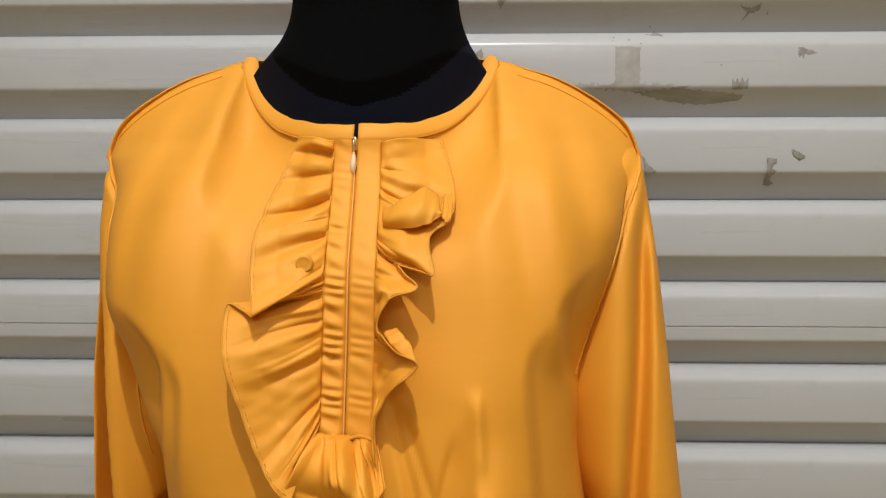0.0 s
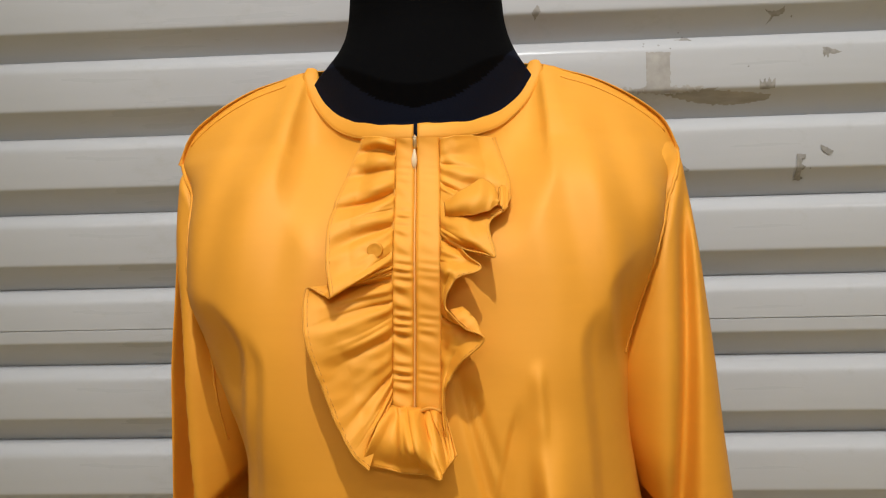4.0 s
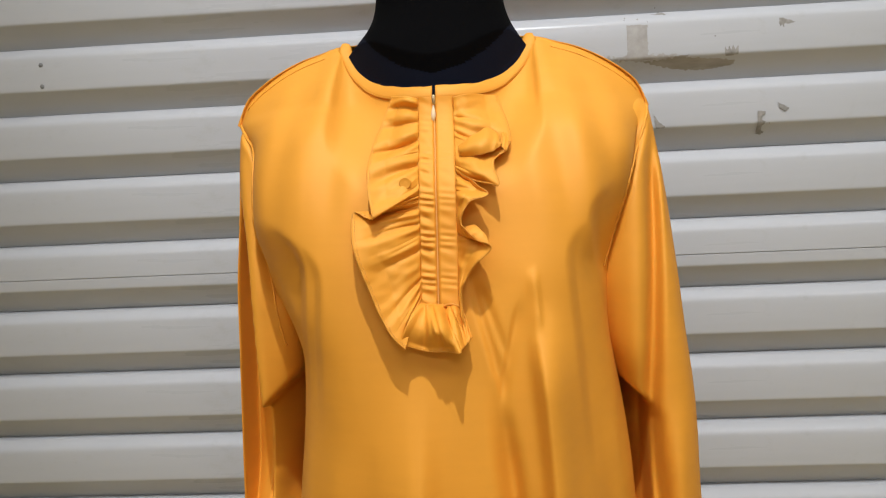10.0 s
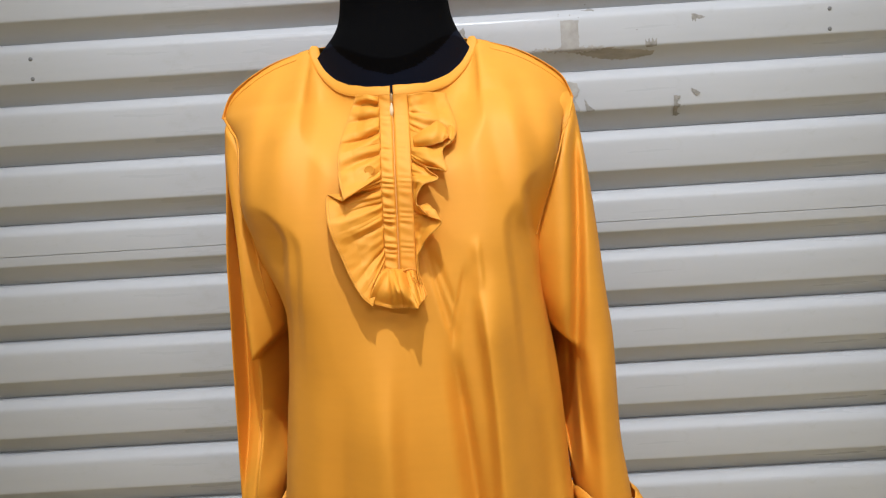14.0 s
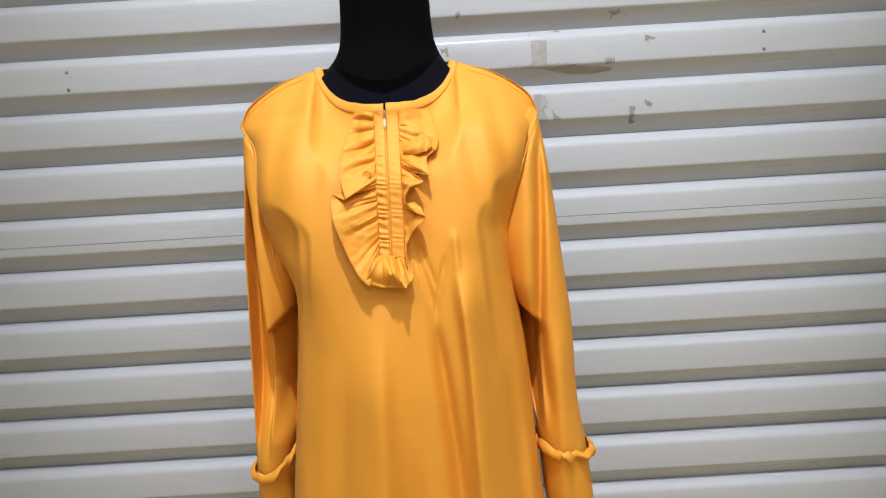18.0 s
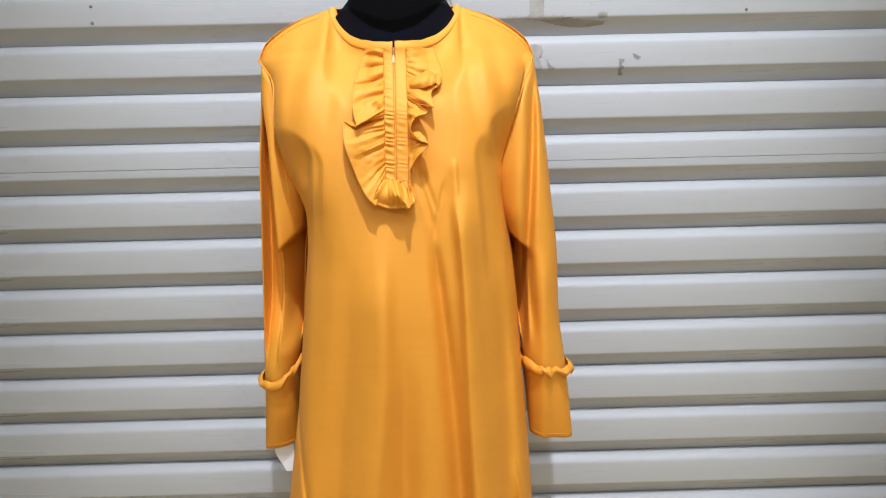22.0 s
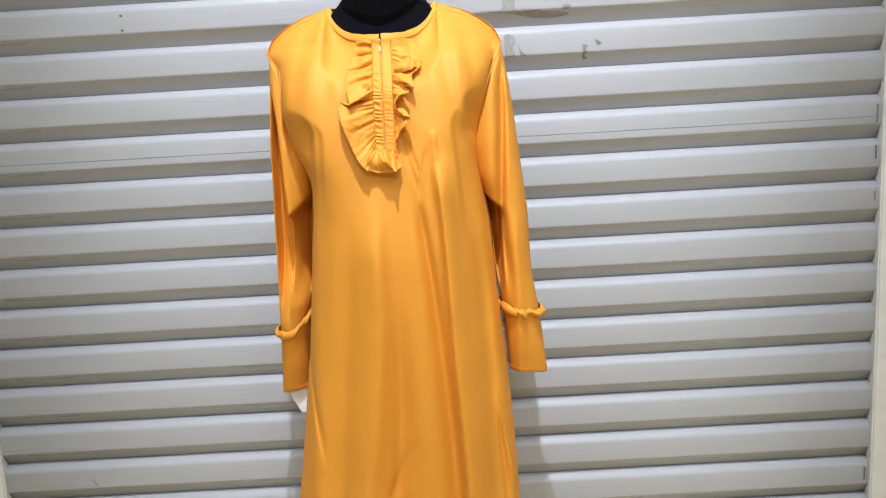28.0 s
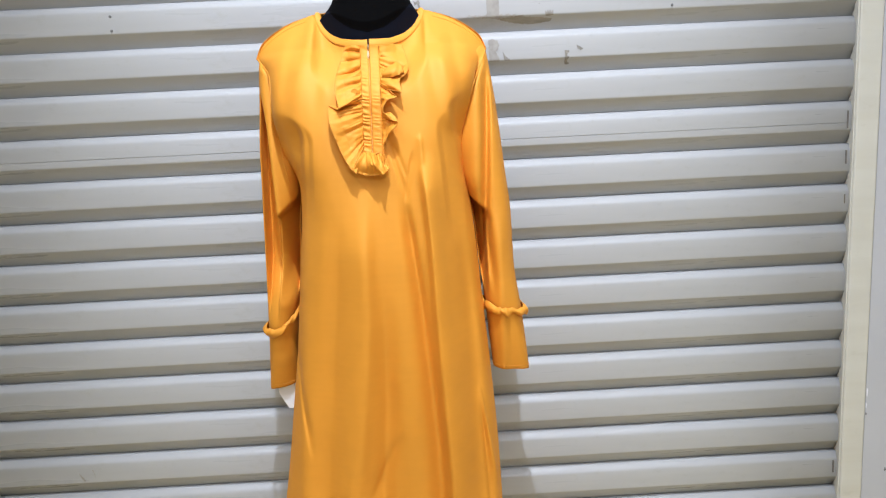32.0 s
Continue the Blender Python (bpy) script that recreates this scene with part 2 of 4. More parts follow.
# The slat's face, by the tilt of its surface at each depth below its top edge: rolled lip, faintly bowed face, foot that turns under, shaded channel.
tilt = curve((0.0, 80), (0.0010, 62), (0.0022, 48), (0.0050, 42), (0.0085, 37), (0.0110, 27), (0.0135, 12), (0.0170, 5), (0.0300, 1), (0.0490, -2), (0.0515, -8), (0.0535, -30), (0.0550, -39), (0.0660, -38), (0.0760, -36), (0.0796, -34))
PROFILE = [(0.0, 0.0070)]
for i in range(1, 200):
    PROFILE.append((0.0796 * i / 199, PROFILE[-1][1] - 0.0796 / 199 * math.tan(radians(tilt(0.0796 * (i - 0.5) / 199)))))
PROFILE = [p for i, p in enumerate(PROFILE) if i in (0, 199) or i % 4 == 0 or p[0] < 0.003 or 0.0505 < p[0] < 0.056]


def slat_top(k):
    return SEAM_TOP - PITCH * k - (SEAM_EXTRA if k > 0 else 0)


def slat_of(z):
    return max(k for k in range(-18, 18) if slat_top(k) >= z)


def slat_y(z):
    d = slat_top(slat_of(z)) - z
    for (a, ya), (b, yb) in zip(PROFILE, PROFILE[1:]):
        if a <= d <= b:
            return ya + (yb - ya) * (d - a) / (b - a)
    return PROFILE[-1][1]


def slat_mesh(extra=0.0, seam=False):
    bm = bmesh.new()
    pts = [(d + (extra if d > 0.05 else 0), y) for d, y in PROFILE]
    if seam:
        face = min(y for d, y in PROFILE)
        pts = [p for p in pts if p[0] < 0.03] + [(0.0385, face), (0.0402, face), (0.0404, face), (0.0406, face + 0.0014), (0.0414, face + 0.0014), (0.0416, face), (0.0418, face), (0.0435, face)] + [p for p in pts if p[0] > 0.045]
    outline = pts + [(pts[-1][0] + 0.0015, 0.020), (-0.001, 0.020)]
    rows = [[Vector((x, y, -d)) for d, y in outline] for x in (X_LEFT - 0.012, -0.3, 0.05, 0.45, X_RIGHT + 0.012)]
    vs = grid(bm, rows, True)
    bm.faces.new(vs[0])
    bm.faces.new(vs[-1][::-1])
    bmesh.ops.recalc_face_normals(bm, faces=bm.faces)
    me = bpy.data.meshes.new("slat")
    bm.to_mesh(me)
    bm.free()
    me.materials.append(M_SLAT)
    me.polygons.foreach_set("use_smooth", [len(f.vertices) < 5 for f in me.polygons])
    return me


plain_slat, seam_slat = slat_mesh(), slat_mesh(SEAM_EXTRA, True)
slats = {}
for k in range(-17, 15):
    slats[k] = new("slat", seam_slat if k == 0 else plain_slat)
    slats[k].location = (0, 0.0006 * math.sin(k * 2.3), slat_top(k))
    slats[k].parent = shutter
bm = bmesh.new()
box(bm, (X_LEFT - 0.012, -0.012, 0.002), (X_RIGHT + 0.012, 0.014, slat_top(15) + 0.0), 0.003)
part("bottom_bar", bm, M_SLAT, shutter, smooth=False)
bm = bmesh.new()
box(bm, (X_LEFT - 0.045, -0.16, slat_top(-17) - 0.01), (X_RIGHT + 0.045, 0.06, slat_top(-17) + 0.24), 0.006)
part("hood", bm, M_RAIL, shutter, "off-white steel roller housing", smooth=False)


def guide_rail(x0, x1, lip):
    """A folded steel channel with a rounded front and an inner lip."""
    bm = bmesh.new()
    box(bm, (x0, -0.017, 0), (x1, 0.05, 2.6), 0.0035)
    box(bm, (lip - 0.0015, -0.0125, 0), (lip + 0.0015, 0.0, 2.6))
    return part("guide_rail", bm, M_RAIL, shutter, "cream painted steel guide rail", smooth=False)


guide_rail(X_RIGHT, X_RIGHT + RAIL, X_RIGHT - 0.001)
guide_rail(X_LEFT - RAIL, X_LEFT, X_LEFT + 0.001)

# ---- the tailor's dummy ----
NECK_Y = -0.205
neck_w = curve((1.36, 0.100), (1.40, 0.0885), (1.415, 0.0815), (1.428, 0.0720), (1.44, 0.064), (1.455, 0.0585), (1.475, 0.0560), (1.50, 0.0550), (1.54, 0.0545), (1.60, 0.0545))
neck_d = curve((1.30, 0.098), (1.33, 0.086), (1.355, 0.080), (1.37, 0.078), (1.385, 0.076), (1.40, 0.072), (1.42, 0.066), (1.44, 0.060), (1.46, 0.055), (1.50, 0.054), (1.60, 0.054))
dummy_w = curve((0.62, 0.10), (0.70, 0.135), (0.85, 0.145), (1.02, 0.112), (1.20, 0.130), (1.30, 0.145), (1.34, 0.150), (1.37, 0.138), (1.395, 0.110), (1.41, 0.0835))


BLACK_EDGE = curve((0.0, 1.389), (0.02, 1.394), (0.04, 1.406), (0.055, 1.420), (0.07, 1.440))


def inside_y(x, z):
    """The depth behind which the dummy keeps under the dress and its neckband."""
    a = abs(x)
    t = top_line(a)
    lean = (top_line(a + 0.001) - top_line(max(a - 0.001, 0))) / 0.002
    d = (z - t) / math.sqrt(1 + lean * lean)
    return front_y(x, min(z, t)) + 0.0045 + 0.35 * min(max(d, 0), 0.0105) - 0.15 * max(0, d - 0.0105)


def dummy():
    """Neck, chest and hips of a padded form on a pole with a round foot, as one shape."""
    bm = bmesh.new()
    rows = []
    seg = 200
    zs = [0.62 + 0.02 * i for i in range(37)] + [1.35 + 0.001 * i for i in range(100)] + [1.45 + 0.005 * i for i in range(31)]
    for z in zs:
        w = dummy_w(z) if z < 1.41 else neck_w(z)
        d = min(w * 0.78, 0.098) if z < 1.30 else neck_d(z)
        y = NECK_Y - 0.008 * step(1.46, 1.36, z)
        ring = [Vector((w * math.cos(a) + 0.0038 * step(1.40, 1.45, z), y + d * math.sin(a), z)) for a in (2 * math.pi * i / seg for i in range(seg))]
        for p in ring:
            if p.y < NECK_Y:
                p.y = max(p.y, inside_y(p.x, z))
        rows.append(ring)
    top = rows[-1]
    for s, dz in ((0.93, 0.006), (0.75, 0.012), (0.4, 0.015), (0.02, 0.016)):
        rows.append([Vector((p.x * s, NECK_Y + (p.y - NECK_Y) * s, p.z + dz)) for p in top])
    vs = grid(bm, rows, True)
    bm.faces.new(vs[0][::-1])
    bm.faces.new(vs[-1])
    for f in bm.faces:
        c = f.calc_center_median()
        f.material_index = 1 if c.z > BLACK_EDGE(abs(c.x)) else 0
    tube(bm, [Vector((0, NECK_Y, z)) for z in (0.03, 0.3, 0.66)], 0.016, 20)
    tube(bm, [Vector((0, NECK_Y + 0.02, z)) for z in (0.0, 0.012, 0.018, 0.03)], lambda u: 0.15 - 0.02 * u, 48)
    bmesh.ops.recalc_face_normals(bm, faces=bm.faces)
    return tagged(link_mesh("tailors_dummy", bm, [M_NAVY, M_BLACK]), "navy cloth dummy with black neck wearing a mustard dress", "mannequin")


# ---- the dress ----
dress = new("dress")
dress.location = (0, NECK_Y, 0)
tagged(dress, "long-sleeved mustard satin dress with a ruffled zip front", "dress")
HEM = 0.30
HALF = 0.186
top_line = curve((0, 1.3690), (0.020, 1.3696), (0.036, 1.3718), (0.047, 1.3752), (0.056, 1.3800), (0.065, 1.3880), (0.0745, 1.3995), (0.0825, 1.4140), (0.0875, 1.4260), (0.105, 1.4225), (0.125, 1.4165), (0.145, 1.407), (0.165, 1.394), (0.177, 1.382), (0.186, 1.362))
back_line = curve((0, 1.437), (0.05, 1.434), (0.0875, 1.4275), (0.105, 1.4225), (0.125, 1.4165), (0.145, 1.407), (0.165, 1.394), (0.177, 1.382), (0.186, 1.362))
half_l = curve((0.30, 0.236), (0.60, 0.195), (0.69, 0.179), (0.79, 0.1635), (0.876, 0.1505), (0.94, 0.142), (1.05, 0.130), (1.12, 0.1235), (1.16, 0.1235), (1.18, 0.130), (1.20, 0.140), (1.22, 0.147), (1.26, 0.153), (1.32, 0.156), (1.338, 0.161), (1.352, 0.173), (1.362, 0.186))
half_r = curve((0.30, 0.190), (0.60, 0.181), (0.73, 0.1765), (0.85, 0.1685), (0.98, 0.158), (1.04, 0.154), (1.11, 0.148), (1.18, 0.139), (1.22, 0.141), (1.26, 0.148), (1.31, 0.159), (1.338, 0.168), (1.352, 0.178), (1.362, 0.186))
centre_y = curve((0.30, -0.296), (0.60, -0.319), (0.80, -0.337), (0.95, -0.3490), (1.05, -0.354), (1.10, -0.3525), (1.15, -0.349), (1.20, -0.3435), (1.25, -0.3365), (1.30, -0.326), (1.34, -0.307), (1.37, -0.285))
side_y = curve((0.30, -0.215), (0.9, -0.222), (1.10, -0.226), (1.18, -0.240), (1.25, -0.250), (1.29, -0.250), (1.33, -0.232), (1.362, -0.205))
# The armholes' front edges, where the bodice dips under the sleeve.
ARM_L = curve((1.18, 0.148), (1.22, 0.154), (1.26, 0.160), (1.32, 0.159), (1.35, 0.172))
ARM_R = curve((1.20, 0.126), (1.22, 0.131), (1.25, 0.142), (1.28, 0.150), (1.31, 0.160), (1.35, 0.173))

# Hanging folds: a ridge's line down the dress, its width to the left and to the right, its height, where it begins and how soon it stands out.
FOLDS = [(((1.21, 0.072), (1.09, 0.081), (0.95, 0.086), (0.67, 0.098)), 0.0095, 0.026, 0.0210, 1.212, 0.07),
         (((1.16, 0.040), (1.09, 0.049), (0.95, 0.062), (0.73, 0.076)), 0.0120, 0.010, -0.0140, 1.165, 0.09),
         (((1.17, -0.016), (1.09, -0.018), (0.95, -0.022), (0.67, -0.058)), 0.0300, 0.016, 0.0160, 1.170, 0.14),
         (((1.16, -0.050), (0.95, -0.075), (0.67, -0.108)), 0.0200, 0.016, -0.0080, 1.170, 0.20),
         (((1.00, 0.006), (0.80, -0.002), (0.67, -0.016)), 0.0100, 0.014, -0.0110, 1.020, 0.22),
         (((1.05, 0.030), (0.67, 0.038)), 0.0180, 0.018, 0.0050, 1.060, 0.20),
         (((1.15, 0.118), (0.95, 0.136), (0.67, 0.142)), 0.0140, 0.014, -0.0080, 1.170, 0.15),
         (((1.06, 0.140), (0.67, 0.166)), 0.0100, 0.012, 0.0060, 1.060, 0.15),
         (((1.18, -0.112), (0.95, -0.128), (0.67, -0.146)), 0.0120, 0.018, 0.0070, 1.190, 0.15)]
FOLDS = [(curve(*line), *rest) for line, *rest in FOLDS]
# Where the cloth falls back below the bust: side, inner edge by height, how sharply it turns, how deep, where it begins, over what height, where it ends.
TONGUES = [(-1, curve((1.275, 0.132), (1.262, 0.112), (1.250, 0.1025), (1.235, 0.099), (1.18, 0.103), (1.05, 0.112)), 0.012, 0.014, 1.276, 0.040, 1.09),
           (-1, curve((1.260, 0.103), (1.245, 0.090), (1.230, 0.085), (1.18, 0.088), (1.05, 0.094)), 0.010, 0.006, 1.262, 0.040, 1.08),
           (1, curve((1.300, 0.140), (1.288, 0.124), (1.275, 0.115), (1.260, 0.115), (1.240, 0.118), (1.215, 0.124), (1.15, 0.135)), 0.013, 0.017, 1.300, 0.050, 1.05),
           (1, curve((1.266, 0.108), (1.250, 0.097), (1.235, 0.095), (1.20, 0.098), (1.05, 0.108)), 0.010, 0.008, 1.268, 0.040, 1.04)]
# Short creases: from (x, z) to (x, z), width, depth; steep on one side.
CREASES = [(0.026, 1.222, 0.044, 1.150, 0.0060, 0.0040), (0.034, 1.214, 0.048, 1.172, 0.0040, 0.0026), (0.058, 1.200, 0.046, 1.145, 0.0060, 0.0030), (0.072, 1.228, 0.074, 1.195, 0.0060, -0.0035),
           (0.150, 0.80, 0.172, 0.66, 0.006, -0.0060), (0.150, 0.78, 0.160, 0.60, 0.008, 0.0060), (-0.150, 0.900, -0.132, 0.750, 0.007, 0.0050), (0.010, 0.75, -0.030, 0.66, 0.012, 0.003)]


def front_y(x, z):
    """The depth of the dress's front, over the dummy's bust and down the folds."""
    w = (half_l if x < 0 else half_r)(z) * 1.035
    s = min(1.0, (math.sqrt((x / w) ** 2 + 0.0225) - 0.15) / 0.8612)
    s_y, c_y = side_y(z), centre_y(z)
    k = step(1.10, 1.26, z)
    y = s_y + (c_y - s_y) * (1 - s ** (3.0 + 0.9 * k)) ** (1 / (1.9 + 0.1 * k))
    # bust
    for bx, bz in ((-0.074, 1.225), (0.080, 1.222)):
        dz = (z - bz) / (0.080 if z > bz else 0.110)
        y -= 0.0065 * bell((x - bx) / 0.040) * bell(dz)
    y += 0.004 * bell(x / 0.030) * bell((z - 1.245) / 0.05)
    # below the bust the cloth falls back in tongues beside its flat front
    for side, line, sharp, deep, high, drop, low in TONGUES:
        if side * x > 0 and z < high:
            y += deep * step(0, sharp, abs(x) - line(z)) * step(high, high - drop, z) * step(low, low + 0.13, z)
    # folds
    for line, wide_l, wide_r, height, start, onset in FOLDS:
        if z < start:
            off = x - line(z)
            spread = 0.75 + 0.45 * step(1.12, 0.66, z)
            y -= height * step(start, start - onset, z) * bell(off / ((wide_l if off < 0 else wide_r) * spread))
    # drag lines from the shoulders
    up = step(1.22, 1.31, z) * step(1.415, 1.385, z)
    for bx, bw, bh in ((-0.146, 0.012, 0.0018), (-0.124, 0.010, -0.0022), (-0.102, 0.012, 0.0026), (-0.078, 0.010, -0.0022), (-0.058, 0.010, 0.0020), (0.074, 0.010, 0.0026), (0.095, 0.009, -0.0024), (0.114, 0.010, 0.0028), (0.134, 0.010, -0.0034), (0.156, 0.009, 0.0020)):
        y -= bh * up * bell((x - bx - 0.12 * (z - 1.32) * (1 if bx < 0 else -1)) / bw)
    # the dip beside each armhole
    arm, near = ((ARM_L(z), 0.022) if x < 0 else (ARM_R(z), 0.036))
    y += (0.002 if x < 0 else 0.006) * step(arm - near, arm + 0.004, abs(x)) * step(1.19, 1.24, z) * step(1.330, 1.290, z)
    # crease at each armpit, running in to the bust
    y += 0.010 * bell((x + 0.136 + 0.10 * (z - 1.18)) / 0.009) * bell((z - 1.15) / 0.075)
    y += 0.008 * bell((x - 0.122 + 0.30 * (z - 1.22)) / 0.010) * bell((z - 1.18) / 0.060)
    y += 0.0012 * noise.noise(Vector((x * 22, 1.0, z * 9))) + 0.0006 * noise.noise(Vector((x * 60, 2.0, z * 24)))
    for xa, za, xb, zb, width, deep in CREASES:
        u = (za - z) / (za - zb)
        if -0.3 < u < 1.3:
            off = x - xa - (xb - xa) * u
            y += deep * bell(off / (width if off * deep > 0 else width * 0.45)) * step(-0.25, 0.15, u) * step(1.3, 0.8, u)
    # round over at the top
    t = top_line(abs(x))
    a = abs(x)
    edge = -0.285 + 0.075 * (a / 0.0875) ** 2 if a < 0.0875 else -0.210 + 0.005 * (a - 0.0875) / 0.1
    d = min(max((t - z) / 0.092, 0), 1)
    far = math.sin(math.pi / 2 * d) ** 1.15
    near = math.sin(math.pi / 2 * min(max((t - z) / 0.088, 0), 1))
    return edge + (y - edge) * (near + (far - near) * step(0.058, 0.120, a))


def on_front(x, z, lift):
    return Vector((x, front_y(x, z) - lift, z))


def bodice():
    bm = bmesh.new()
    cols = [math.sin(math.pi / 2 * (i / 110)) * 0.35 + 0.65 * i / 110 for i in range(-110, 111)]
    fronts, backs = [], []
    for j in range(301):
        v = (j / 300) ** 0.82
        row, rear = [], []
        for s in cols:
            z = HEM + (top_line(abs(s) * HALF) - HEM) * v
            w = (half_l if s < 0 else half_r)(z) if z < 1.362 else HALF
            row.append(Vector((s * w, front_y(s * w, z), z)))
        for s in cols[::2]:
            z = HEM + (back_line(abs(s) * HALF) - HEM) * v
            w = (half_l if s < 0 else half_r)(z) if z < 1.362 else HALF
            s_y = side_y(z)
            deep = 0.112 - 0.02 * bell((z - 1.05) / 0.12)
            edge = front_y(s / abs(s) * w if s else w, min(z, top_line(HALF * 0.999)))
            y = edge + (s_y + deep - edge) * (1 - abs(s) ** 2.4) ** (1 / 1.9)
            d = min(max((back_line(abs(s) * HALF) - z) / 0.07, 0), 1)
            e = -0.150 - 0.06 * min(1, abs(s) * HALF / 0.0875)
            y = e + (y - e) * math.sqrt(1 - (1 - d) ** 2)
            y += 0.006 * math.sin(s * 21 + 1) * step(1.1, 0.6, z) * (1 - s * s)
            rear.append(Vector((s * w, y, z)))
        fronts.append(row)
        backs.append(rear[::-1])
    grid(bm, fronts)
    grid(bm, backs)
    bmesh.ops.remove_doubles(bm, verts=bm.verts, dist=0.0006)
    bmesh.ops.recalc_face_normals(bm, faces=bm.faces)
    ob = part("bodice", bm, M_CLOTH, dress)
    return thick(ob, 0.0009, -1)


bodice()
dummy()

# Sleeves: height, outer edge, inner edge, middle depth, half depth.
SLEEVE_L = [(1.371, 0.176, 0.15, -0.205, 0.018), (1.355, 0.1800, 0.132, -0.204, 0.04), (1.31, 0.1835, 0.12, -0.203, 0.054), (1.23, 0.190, 0.122, -0.202, 0.058), (1.16, 0.192, 0.128, -0.202, 0.057), (1.1, 0.195, 0.138, -0.2, 0.053), (1., 0.201, 0.146, -0.193, 0.05), (0.93, 0.2065, 0.157, -0.183, 0.046), (0.86, 0.2125, 0.162, -0.176, 0.036), (0.798, 0.2185, 0.1655, -0.17, 0.020)]
SLEEVE_R = [(1.371, 0.18, 0.15, -0.205, 0.018), (1.355, 0.185, 0.132, -0.207, 0.04), (1.31, 0.192, 0.12, -0.21, 0.056), (1.26, 0.198, 0.12, -0.213, 0.06), (1.17, 0.207, 0.13, -0.217, 0.06), (1.11, 0.213, 0.149, -0.22, 0.055), (1.01, 0.216, 0.16, -0.225, 0.051), (0.945, 0.2245, 0.167, -0.23, 0.047), (0.885, 0.2310, 0.171, -0.233, 0.036), (0.833, 0.2355, 0.1745, -0.237, 0.020)]


EDGE_L = curve((0.93, 0.182), (1.00, 0.173), (1.11, 0.1665), (1.20, 0.168), (1.26, 0.172), (1.31, 0.179), (1.355, 0.187))
EDGE_R = curve((1.10, 0.171), (1.18, 0.174), (1.25, 0.178), (1.31, 0.180), (1.355, 0.183))


SEAM_L = curve((1.362, 0.1830), (1.350, 0.1730), (1.336, 0.1605), (1.320, 0.1550), (1.28, 0.1550), (1.25, 0.1545), (1.224, 0.1500), (1.19, 0.1450), (1.165, 0.1410))
SEAM_R = curve((1.362, 0.1830), (1.338, 0.1735), (1.316, 0.1630), (1.300, 0.1565), (1.265, 0.1465), (1.236, 0.1370), (1.212, 0.1270))


